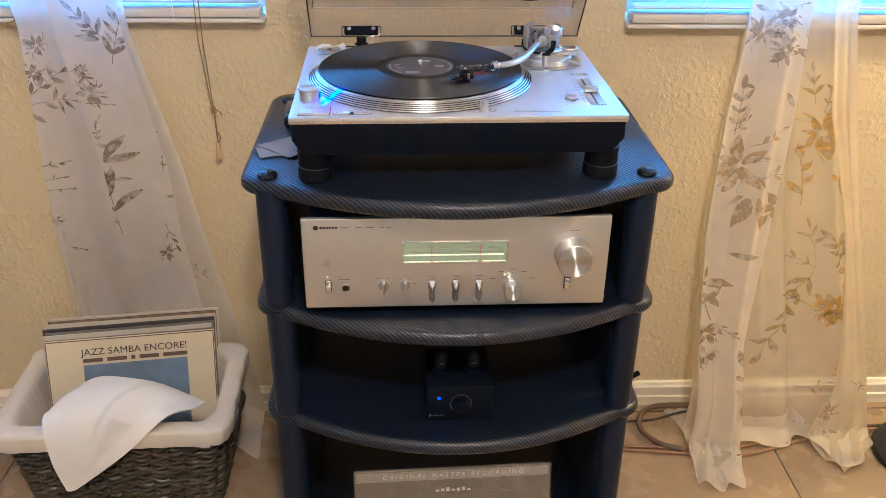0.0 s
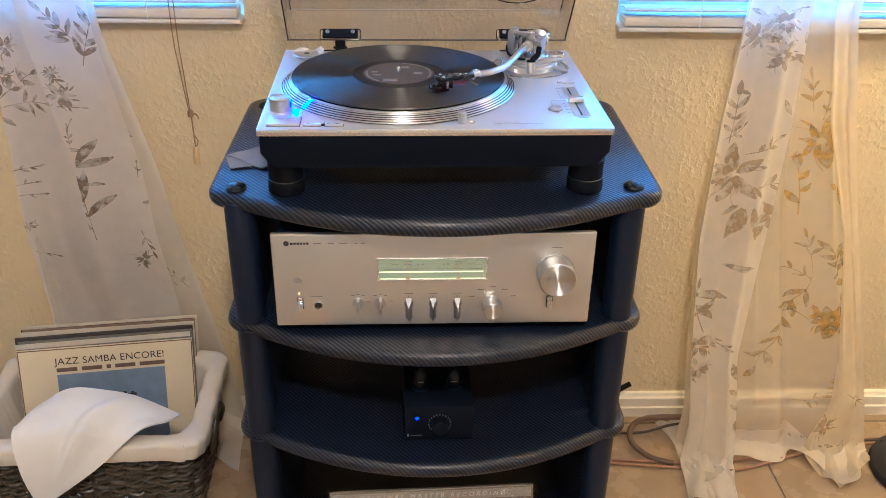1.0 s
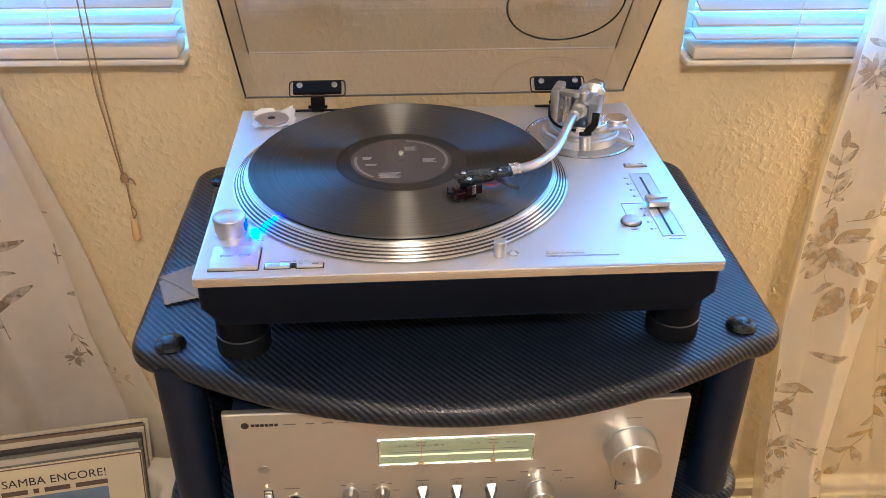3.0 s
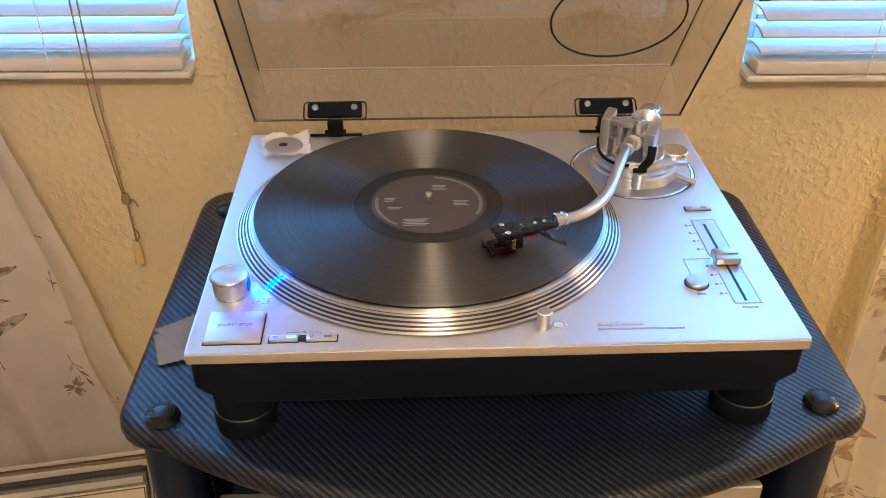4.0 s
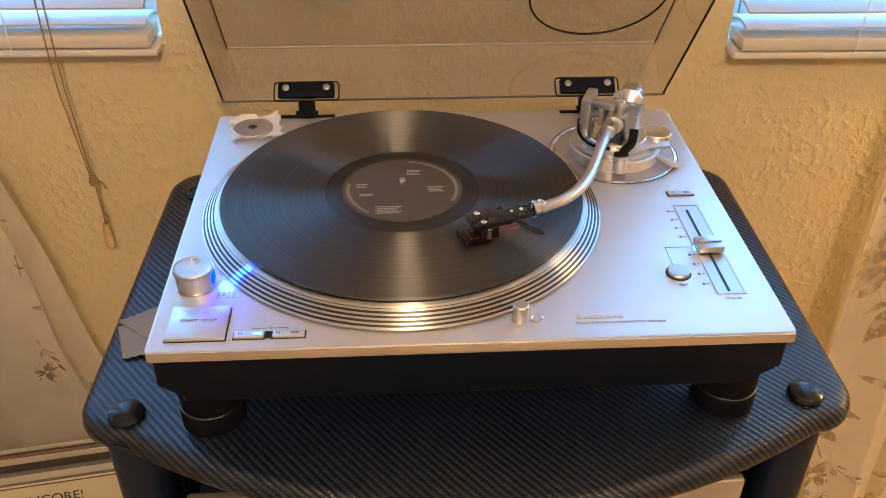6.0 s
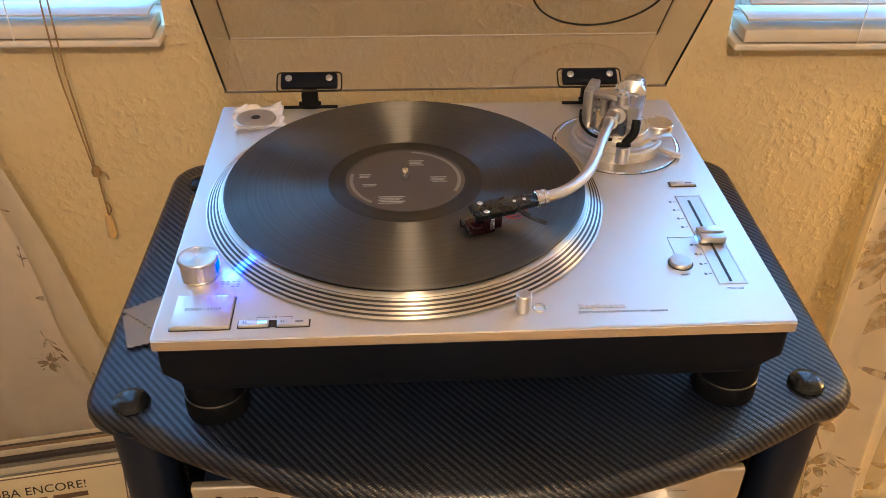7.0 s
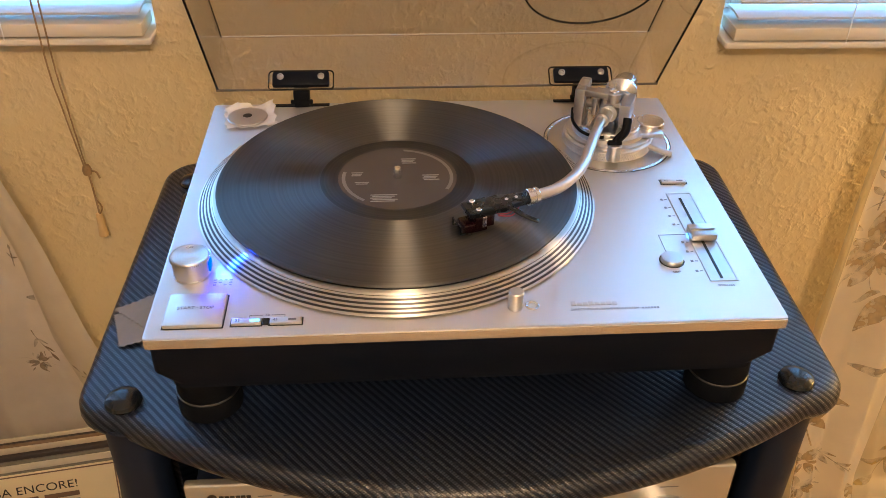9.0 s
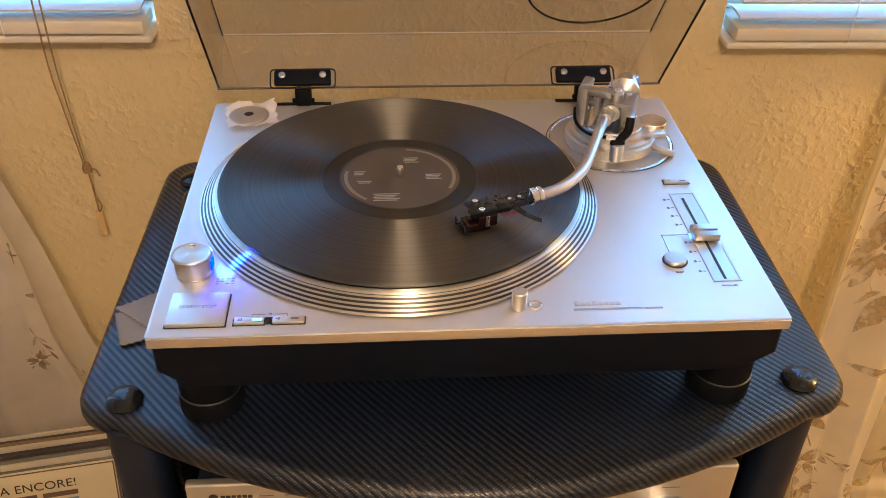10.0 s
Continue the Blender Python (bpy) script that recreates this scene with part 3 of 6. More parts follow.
class Drape:
    """A hanging sheet between two edges, with folds, that ends on the floor."""

    def __init__(self, left, right, depth, folds, amp, spill, phase=0.0, top=2.05, hem=0.0, wall=-0.020):
        self.left, self.right, self.depth, self.folds, self.amp, self.spill, self.phase, self.top, self.hem, self.wall = left, right, depth, folds, amp, spill, phase, top, hem, wall

    def at(self, u, z):
        x0, x1 = between(self.left, z), between(self.right, z)
        y = between(self.depth, z)
        a = self.amp * (0.65 + 0.35 * math.sin(3 * z + 1))
        w = math.sin(2 * math.pi * self.folds * u + self.phase + 0.7 * math.sin(2.2 * z))
        w2 = math.sin(2 * math.pi * self.folds * 2.3 * u + 1.3 * self.phase + 1.5 * z)
        return Vector((x0 + (x1 - x0) * u + 0.35 * a * w2, min(y - a * w - 0.3 * a * w2, self.wall), z))

    def point(self, u, v):
        """v from 0 at the top to 1 at the hem; the last part lies on the floor."""
        lay = between([(1 - t, s) for t, s in self.spill], 1 - u)
        total = self.top - self.hem + lay
        run = v * total
        if run <= self.top - self.hem - 0.03 or lay < 0.005:
            return self.at(u, max(self.top - run, self.hem + 0.004))
        over = run - (self.top - self.hem - 0.03)
        p = self.at(u, self.hem + 0.03)
        k = min(over / 0.05, 1)
        ripple = 0.007 * (1 + math.sin(17 * u + 40 * over))
        return Vector((p.x - 0.10 * over * (0.5 - u), p.y - max(over - 0.012, 0), self.hem + 0.005 + 0.025 * (1 - k) ** 2 + ripple * k))

    def mesh(self, nu, nv):
        return grid(nu, nv, self.point)

    def on(self, x, z, out=0.0022):
        x0, x1 = between(self.left, z), between(self.right, z)
        u = (x - x0) / (x1 - x0)
        p = self.at(min(max(u, 0.0), 1.0), z)
        return p + Vector((0, -out, 0))


def leaf(bm, drape, x, z, angle, length, width, curl=0.0):
    """One printed leaf or petal lying on the cloth."""
    c, s = math.cos(angle), math.sin(angle)
    rows = []
    for i in range(6):
        t = i / 5
        half = width * 0.5 * (math.sin(math.pi * min(t * 0.9 + 0.06, 1)) ** 0.9)
        bend = curl * t * t * length
        row = []
        for k in (-1, 0, 1):
            lx, lz = t * length, half * k + bend
            row.append(bm.verts.new(drape.on(x + lx * c - lz * s, z + lx * s + lz * c)))
        rows.append(row)
    for a, b in zip(rows, rows[1:]):
        for k in (0, 1):
            bm.faces.new((a[k], a[k + 1], b[k + 1], b[k]))


def stem(bm, drape, pts, w=0.0016):
    line = smooth_path([(x, 0, z) for x, z in pts], 5)
    last = None
    for i, p in enumerate(line):
        q = line[min(i + 1, len(line) - 1)] - line[max(i - 1, 0)]
        n = Vector((-q.z, 0, q.x)).normalized() * w * 0.5
        pair = [bm.verts.new(drape.on(p.x + n.x * k, p.z + n.z * k, 0.0020)) for k in (-1, 1)]
        if last:
            bm.faces.new((last[0], last[1], pair[1], pair[0]))
        last = pair


def sprig(bm, drape, x, z, angle, size, pairs, rng):
    """A twig with leaves on both sides and one at its tip."""
    bend = rng.uniform(-0.5, 0.5)
    pts, a = [(x, z)], angle
    for i in range(pairs + 1):
        a += bend / (pairs + 1)
        step = size / (pairs + 1)
        pts.append((pts[-1][0] + step * math.cos(a), pts[-1][1] + step * math.sin(a)))
        if i < pairs:
            for s in (-1, 1):
                if rng.random() < 0.86:
                    n = min(size * rng.uniform(0.30, 0.48), 0.045) * rng.uniform(0.75, 1.0)
                    leaf(bm, drape, pts[-1][0], pts[-1][1], a + s * rng.uniform(0.55, 1.0), n, n * rng.uniform(0.26, 0.42), rng.uniform(-0.2, 0.2))
    n = min(size * 0.34, 0.040)
    leaf(bm, drape, pts[-1][0], pts[-1][1], a, n, n * 0.34)
    stem(bm, drape, pts)


def bloom(bm, drape, x, z, size, rng):
    """An open flower of broad, uneven petals."""
    n = 10
    for k in range(n):
        a = 2 * math.pi * k / n + rng.uniform(-0.22, 0.22)
        length = size * rng.uniform(0.70, 1.20)
        leaf(bm, drape, x + 0.14 * size * math.cos(a), z + 0.14 * size * math.sin(a), a, length, length * rng.uniform(0.30, 0.52), rng.uniform(-0.3, 0.3))
        if k % 3 == 0:
            leaf(bm, drape, x + 0.9 * size * math.cos(a + 0.3), z + 0.9 * size * math.sin(a + 0.3), a + rng.uniform(-0.7, 0.7), length * 0.6, length * 0.15, 0.15)
        elif k % 3 == 1:
            b = a + rng.uniform(-0.3, 0.3)
            stem(bm, drape, [(x + 0.5 * size * math.cos(a), z + 0.5 * size * math.sin(a)), (x + size * math.cos(b), z + size * math.sin(b)), (x + 1.5 * size * math.cos(b + 0.2), z + 1.5 * size * math.sin(b + 0.2))], 0.0011)


def printed(drape, parent, motifs, material, seed):
    rng = random.Random(seed)
    bm = bmesh.new()
    for kind, x, z, angle, size in motifs:
        if kind == 0:
            bloom(bm, drape, x, z, size, rng)
        elif kind < 0:
            leaf(bm, drape, x, z, radians(angle), size, size * rng.uniform(0.24, 0.36), rng.uniform(-0.2, 0.2))
        else:
            sprig(bm, drape, x, z, radians(angle), size, kind, rng)
    return tagged(part("floral_print", bm, material, parent, smooth=180), kind="stuff")


# left curtain: broad folds gathered towards the wall side, wider at the floor
cl = thing("sheer_curtain", Matrix.Translation((-0.0044, 0, 0)) @ Matrix.Diagonal((1.023, 1, 0.992, 1)), "sheer white curtain printed with grey-brown leaves, hanging to the floor", "curtain", "window curtains")
cl_back = Drape([(2.05, -0.86), (0.9, -0.66), (0.64, -0.672), (0.34, -0.690), (0, -0.70)], [(2.05, -0.52), (0.9, -0.492), (0.64, -0.436), (0.34, -0.392), (0.1, -0.345), (0, -0.335)],
                [(2.05, -0.055), (0.9, -0.070), (0.5, -0.050), (0.3, -0.018), (0, -0.015)], 2.2, 0.016, [(0, 0.02), (0.5, 0.03), (0.8, 0.10), (1, 0.13)], 0.6)
part("back_fold", cl_back.mesh(60, 90), VOILE, cl)
cl_left = Drape([(2.05, -0.86), (0.9, -0.664), (0.64, -0.676), (0.34, -0.690), (0, -0.70)], [(2.05, -0.66), (0.9, -0.588), (0.64, -0.556), (0.34, -0.560), (0, -0.56)],
                [(2.05, -0.075), (0.9, -0.094), (0.5, -0.075), (0.3, -0.026), (0, -0.022)], 0.8, 0.012, [(0, 0.02), (1, 0.02)], 2.4, wall=-0.026)
part("left_fold", cl_left.mesh(36, 80), VOILE_THICK, cl)
cl_mid = Drape([(2.05, -0.68), (0.9, -0.602), (0.64, -0.566), (0.34, -0.560), (0, -0.57)], [(2.05, -0.52), (0.9, -0.492), (0.64, -0.452), (0.34, -0.440), (0, -0.42)],
               [(2.05, -0.085), (0.9, -0.108), (0.5, -0.080), (0.3, -0.028), (0, -0.024)], 0.7, 0.011, [(0, 0.02), (1, 0.02)], 1.2, wall=-0.032)
part("middle_fold", cl_mid.mesh(36, 80), VOILE_THICK, cl)
printed(cl_left, cl, [(2, -0.672, 0.769, 48, 0.081), (3, -0.673, 0.754, 24, 0.078), (-1, -0.626, 0.766, -71, 0.029), (-1, -0.674, 0.738, -37, 0.026), (-1, -0.663, 0.799, -95, 0.024), (2, -0.679, 0.633, 7, 0.042), (1, -0.681, 0.603, 0, 0.032), (1, -0.68, 0.582, -1, 0.038), (0, -0.675, 0.518, 0, 0.011), (1, -0.677, 0.456, -28, 0.031)], PRINT_GREY, 4)
printed(cl_left, cl, [(0, -0.644, 0.866, 0, 0.019), (0, -0.657, 0.814, 0, 0.015), (1, -0.627, 0.838, -85, 0.033)], PRINT_PALE, 9)
printed(cl_mid, cl, [(4, -0.517, 0.835, 73, 0.094), (3, -0.521, 0.877, 135, 0.069), (-1, -0.531, 0.88, 170, 0.037), (2, -0.574, 0.836, -83, 0.036), (1, -0.571, 0.764, -5, 0.035), (1, -0.565, 0.714, 74, 0.023), (-1, -0.571, 0.686, -21, 0.026), (-1, -0.562, 0.65, 4, 0.063), (-1, -0.561, 0.652, 56, 0.062), (3, -0.554, 0.496, 97, 0.102), (-1, -0.567, 0.577, 68, 0.066), (-1, -0.553, 0.55, 49, 0.058), (-1, -0.551, 0.611, 3, 0.03), (-1, -0.563, 0.57, 138, 0.02), (1, -0.46, 0.624, 85, 0.028), (2, -0.473, 0.508, -84, 0.054), (-1, -0.46, 0.57, 17, 0.028)], PRINT_GREY, 12)
printed(cl_mid, cl, [(0, -0.564, 0.783, 0, 0.019), (0, -0.57, 0.824, 0, 0.012), (0, -0.485, 0.437, 0, 0.018), (2, -0.563, 0.683, 94, 0.032)], PRINT_PALE, 2)
printed(cl_back, cl, [(4, -0.58, 0.432, 114, 0.108), (-1, -0.6, 0.506, 77, 0.064), (-1, -0.647, 0.325, 69, 0.046), (2, -0.41, 0.363, 115, 0.051), (-1, -0.445, 0.37, -16, 0.017), (-1, -0.474, 0.699, -11, 0.01)], PRINT_PALE, 6)

# right curtain: a doubled fold over a wide sheer panel
cr = thing("sheer_curtain", Matrix.Translation((-0.0023, 0, 0)) @ Matrix.Diagonal((1.002, 1, 0.990, 1)), "sheer white curtain printed with tan flowers, hem on the tiles", "curtain", "window curtains")
right_edge = [(2.05, 0.90), (0.93, 0.775), (0.74, 0.812), (0.51, 0.868), (0.25, 0.936), (0, 0.99)]
left_edge = [(2.05, 0.64), (0.93, 0.588), (0.74, 0.571), (0.51, 0.562), (0.26, 0.572), (0.11, 0.585), (0, 0.575)]
cr_back = Drape(left_edge, right_edge, [(2.05, -0.055), (0.93, -0.066), (0.5, -0.080), (0.25, -0.100), (0, -0.12)], 2.6, 0.015, [(0, 0.03), (0.12, 0.10), (0.35, 0.03), (0.62, 0.02), (0.78, 0.11), (0.92, 0.05), (1, 0.02)], 0.3)
part("back_panel", cr_back.mesh(80, 100), VOILE_SINGLE, cr)
cr_front = Drape([(z, x - 0.003) for z, x in left_edge], [(2.05, 0.80), (0.93, 0.690), (0.74, 0.692), (0.51, 0.682), (0.26, 0.664), (0.11, 0.684), (0, 0.695)],
                 [(2.05, -0.080), (0.93, -0.100), (0.5, -0.124), (0.2, -0.160), (0, -0.17)], 1.1, 0.012, [(0, 0.08), (0.35, 0.13), (0.7, 0.10), (1, 0.0)], 2.0)
part("front_fold", cr_front.mesh(44, 100), VOILE_LAMP_TINT, cr)
cr_side = Drape([(2.05, 0.80), (0.93, 0.735), (0.74, 0.765), (0.51, 0.838), (0.25, 0.880), (0.13, 0.885), (0.04, 0.850), (0, 0.84)], [(z, x + 0.003) for z, x in right_edge],
                [(2.05, -0.075), (0.93, -0.088), (0.5, -0.104), (0.25, -0.122), (0, -0.145)], 0.8, 0.008, [(0, 0.02), (0.3, 0.09), (0.6, 0.06), (1, 0.02)], 0.4)
part("side_fold", cr_side.mesh(30, 90), VOILE_LAMPLIT, cr)
part("hem", grid(60, 8, lambda u, v: cr_back.point(0.2 + 0.8 * u, 0.962 + 0.038 * v) + Vector((0, -0.003, 0.003))), VOILE_LAMP_TINT, cr, "doubled hem lying on the tiles")


def flap_pt(u, v):
    a, b = Vector((0.560, -0.040, 0)).lerp(Vector((0.612, -0.285, 0)), v), Vector((0.610, -0.050, 0)).lerp(Vector((0.668, -0.262, 0)), v)
    p = a.lerp(b, u)
    return p + Vector((0.006 * math.sin(7 * v), 0, 0.006 + 0.006 * math.sin(6 * u + 4 * v) ** 2 + 0.020 * u * u * (1 - v)))


part("floor_fold", grid(14, 24, flap_pt), VOILE_LAMP_TINT, cr)
printed(cr_front, cr, [(0, 0.609, 0.899, 0, 0.027), (0, 0.651, 0.866, 0, 0.023), (0, 0.647, 0.922, 0, 0.022), (2, 0.676, 0.89, 128, 0.076), (1, 0.652, 0.941, 27, 0.026), (2, 0.71, 0.795, 90, 0.085), (-1, 0.674, 0.787, -65, 0.03), (3, 0.587, 0.705, 85, 0.086), (1, 0.574, 0.707, 23, 0.043), (-1, 0.591, 0.803, -33, 0.021), (-1, 0.615, 0.461, 0, 0.057)], PRINT_PALE, 21)
printed(cr_front, cr, [(0, 0.604, 0.646, 0, 0.045), (2, 0.623, 0.682, 27, 0.056), (3, 0.644, 0.624, 17, 0.06), (-1, 0.631, 0.58, -99, 0.069), (-1, 0.644, 0.584, -76, 0.07), (-1, 0.625, 0.584, -142, 0.04), (0, 0.686, 0.564, 0, 0.028), (-1, 0.674, 0.547, -109, 0.031), (2, 0.59, 0.315, 105, 0.131), (-1, 0.567, 0.402, -13, 0.06), (-1, 0.57, 0.379, -48, 0.049), (0, 0.586, 0.285, 0, 0.027), (2, 0.597, 0.306, -20, 0.049), (0, 0.589, 0.235, 0, 0.021), (3, 0.729, 0.066, 116, 0.159), (-1, 0.679, 0.165, 15, 0.036), (-1, 0.685, 0.119, -95, 0.033), (0, 0.648, -0.024, 0, 0.031), (-1, 0.626, -0.051, -25, 0.042)], PRINT_TAN, 22)
printed(cr_back, cr, [(3, 0.809, 0.425, 95, 0.075), (5, 0.811, 0.416, -110, 0.217), (3, 0.892, 0.415, 136, 0.089), (-1, 0.84, 0.416, 32, 0.059), (-1, 0.846, 0.407, -19, 0.056), (2, 0.809, 0.407, 149, 0.061), (2, 0.748, 0.75, 107, 0.066), (1, 0.762, 0.739, 86, 0.038), (2, 0.824, 0.109, 12, 0.064), (1, 0.816, 0.314, 141, 0.061), (2, 0.817, 0.739, 123, 0.062)], PRINT_OLIVE, 23)
printed(cr_back, cr, [(0, 0.768, 0.699, 0, 0.041), (0, 0.811, 0.72, 0, 0.02), (-1, 0.833, 0.621, -82, 0.06), (-1, 0.827, 0.597, 154, 0.037), (3, 0.757, 0.542, 95, 0.099), (0, 0.854, 0.323, 0, 0.031), (0, 0.9, 0.328, 0, 0.031), (-1, 0.86, 0.342, -94, 0.065), (0, 0.907, 0.175, 0, 0.022), (0, 0.971, 0.057, 0, 0.04)], PRINT_GOLD, 24)
printed(cr_side, cr, [(0, 0.919, -0.004, 0, 0.039), (0, 0.881, 0.08, 0, 0.025), (2, 0.868, 0.195, 133, 0.048), (2, 0.92, 0.154, -50, 0.054), (3, 0.882, 0.013, -59, 0.078)], PRINT_TAN, 25)

# ---- equipment rack ----
CX = 0.0525
rack = thing("equipment_rack", pose(CX, 0, 0), "black four-shelf audio rack covered in carbon-look vinyl", "rack")
plan = round_rect(-0.3095, 0.3115, -0.508, -0.108, 0.038, bow=0.082)
lower_plan = [(x * 0.98, y) for x, y in plan]
SHELVES = (0.780, 0.579, 0.379, 0.042)
for top in SHELVES:
    ob = part("shelf", slab(plan if top > 0.7 else lower_plan, top - 0.025, top, nose=0.0115, seg=8), CARBON, rack, "bow-fronted black carbon-look shelf", smooth=60)
POSTS = ((-0.2655, -0.491), (0.2655, -0.485), (-0.2700, -0.160), (0.2665, -0.155))
for px, py in POSTS:
    for upper, lower in zip(SHELVES, SHELVES[1:]):
        part("post", cyl(0.0215, lower - 0.002, upper - 0.013, 0.001, 36, at=(px, py, 0)), BLACK_TUBE, rack)
    part("bolt_cap", lathe([(0.0138, 0), (0.0144, 0.002), (0.0132, 0.0050), (0.0088, 0.0077), (0.004, 0.0088), (0, 0.0090)], 32, at=(px * 1.012, py + (0.002 if py < -0.3 else 0), 0.780)), BLACK_GLOSS, rack, "domed glossy black bolt cap")
    part("foot", lathe([(0, 0), (0.014, 0), (0.016, 0.003), (0.016, 0.014), (0, 0.014)], 20, at=(px, py, 0.0)), BLACK_RUBBER, rack)

for upper, lower in zip(SHELVES, SHELVES[1:]):
    for sx in (-0.2620, 0.2500):
        part("side_panel", box(sx, sx + 0.012, -0.455, -0.150, lower + 0.0005, upper - 0.0255, 0.002), CARBON, rack, "carbon-look side panel")

# ---- turntable ----
P = 0.880
tt = thing("turntable", pose(0, -0.348, P, 0, 0, 1.06), "silver direct-drive turntable with raised smoked lid, playing a record", "turntable")
TX0, TX1, TY0, TY1 = -0.1792, 0.2738, -0.1791, 0.1764
part("top_plate", slab(round_rect(TX0, TX1, TY0, TY1, 0.003, 3), -0.0095, 0.0, nose=0.0010, seg=4), SILVER, tt, "silver bead-blasted aluminium top plate")
part("front_edge", box(TX0 + 0.001, TX1 - 0.001, TY0 - 0.0006, TY0 + 0.002, -0.0090, -0.0010, 0.0004), SILVER_EDGE, tt, "brushed aluminium front edge")
bm = bmesh.new()
up = round_rect(TX0 + 0.002, TX1 - 0.002, TY0 + 0.002, TY1 - 0.002, 0.006, 4)
low = round_rect(TX0 + 0.010, TX1 - 0.010, TY0 + 0.010, TY1 - 0.008, 0.010, 4)
rings = [[bm.verts.new((x, y, z)) for x, y in o] for o, z in ((up, -0.0095), (up, -0.034), (low, -0.052), (low, -0.056))]
for a, b in zip(rings, rings[1:]):
    for i in range(len(a)):
        bm.faces.new((a[i], a[(i + 1) % len(a)], b[(i + 1) % len(a)], b[i]))
bm.faces.new(rings[0])
bm.faces.new(rings[-1][::-1])
part("plinth_base", bm, PLINTH_BLACK, tt, "matt black rubber plinth base", smooth=25)
for fx, fy in ((-0.1505, -0.1405), (0.2500, -0.1405), (-0.1505, 0.138), (0.2500, 0.138)):
    foot = part("foot", lathe([(0, -0.100), (0.022, -0.100), (0.0245, -0.098), (0.0245, -0.083), (0.0235, -0.081)], 40, at=(fx, fy, 0)), BLACK_RUBBER, tt)
    part("foot_ring", lathe([(0.0236, -0.0815), (0.0242, -0.0811), (0.0242, -0.0803), (0.0234, -0.0798)], 40, at=(fx, fy, 0)), DIM_STEEL, foot, "thin metal ring")
    part("foot_neck", lathe([(0.0232, -0.0802), (0.0236, -0.078), (0.0232, -0.068), (0.024, -0.055), (0, -0.055)], 40, at=(fx, fy, 0)), BLACK_RUBBER, foot)

# platter: stepped ridges and dark bands, then mat and record
platter = part("platter", lathe([(0, 0.0006), (0.1654, 0.0006), (0.1660, 0.0012), (0.1660, 0.0024), (0.1535, 0.0112), (0.1528, 0.0118), (0, 0.0118)], 160), PLATTER_DARK, tt, "turned aluminium platter with strobe bands")
for k in range(5):
    r = 0.1659 - 0.00275 * k
    z = 0.0024 + 0.0019 * k
    part("ridge", lathe([(r + 0.0004, z - 0.0008), (r + 0.0005, z + 0.0002), (r, z + 0.0007), (r - 0.0008, z + 0.0009)], 160), PLATTER_LIGHT, platter)
part("top_rim", lathe([(0.1538, 0.0112), (0.1538, 0.0122), (0.1530, 0.0128), (0.1490, 0.0128)], 160), PLATTER_LIGHT, platter)
part("mat", cyl(0.1480, 0.0118, 0.0146, 0.0006, 96), BLACK_RUBBER, platter)
part("spindle", lathe([(0, 0.0155), (0.0036, 0.0155), (0.0036, 0.0235), (0.0026, 0.0262), (0, 0.0268)], 24), CHROME, platter, "polished metal spindle")

# start/stop pad, speed keys, knob, cue light, pitch slider
def relief(name, x0, x1, y0, y1, h, material, bevel=0.0006):
    part(name + "_gap", box(x0 - 0.0010, x1 + 0.0010, y0 - 0.0010, y1 + 0.0010, -0.0005, 0.0002), DARK_SLOT, tt)
    return part(name, box(x0, x1, y0, y1, -0.001, h, bevel), SILVER, tt)


pad = relief("start_button", -0.1668, -0.1262, -0.1690, -0.1340, 0.0032, SILVER)
words("START · STOP", 0.0042, pose(-0.1465, -0.1505, 0.0034), INK, pad, align="CENTER")
k33 = relief("speed_button", -0.1200, -0.0995, -0.1682, -0.1616, 0.0022, SILVER)
k45 = relief("speed_button", -0.0935, -0.0715, -0.1682, -0.1616, 0.0022, SILVER)
part("button_gap", box(-0.0985, -0.0945, -0.1682, -0.1616, 0.0002, 0.0012), BLACK_GLOSS, tt)
words("33", 0.0034, pose(-0.1175, -0.1649, 0.0024), INK, k33)
words("45", 0.0034, pose(-0.0915, -0.1649, 0.0024), INK, k45)
part("indicator", box(-0.1072, -0.1007, -0.1660, -0.1638, 0.0020, 0.0026), CYAN_LED, k33, "glowing pale blue speed indicator")
part("indicator", box(-0.0808, -0.0752, -0.1656, -0.1642, 0.0020, 0.0025), INK, k45)
words("78", 0.0032, pose(-0.0960, -0.1572, 0.0002), INK, tt, align="CENTER")
bm = bmesh.new()
for p in ((-0.1085, -0.0990, -0.1573, -0.1569), (-0.0930, -0.0835, -0.1573, -0.1569), (-0.1085, -0.1081, -0.1600, -0.1573), (-0.0839, -0.0835, -0.1600, -0.1573)):
    box(*p, 0.0, 0.0002, bm=bm)
part("bracket_line", bm, INK, tt)

KX, KY = -0.1563, -0.1045
bm = lathe([(0.0146, 0.0004), (0.0146, 0.0012), (0.0138, 0.0012), (0.0138, 0.0140), (0.0144, 0.0142), (0.0144, 0.0162), (0.0136, 0.0170), (0.0128, 0.0168)], 72, at=(KX, KY, 0))
knob = part("power_knob", bm, SATIN, tt, "turned silver power and strobe knob")
ob = part("knob_top", lathe([(0.0134, 0.0168), (0.0128, 0.0166), (0, 0.0165)], 48), TURNED, knob)
ob.location = (KX, KY, 0)
bm = bmesh.new()
for i in range(60):
    a = 2 * math.pi * i / 60
    lathe([(0.0006, 0.0144), (0.0006, 0.0160)], 5, bm=bm, at=(KX + 0.0144 * math.cos(a), KY + 0.0144 * math.sin(a), 0))
part("knurling", bm, SATIN, knob)
words("OFF", 0.0030, pose(KX - 0.001, KY + 0.0090, 0.0168), INK, knob, align="CENTER")
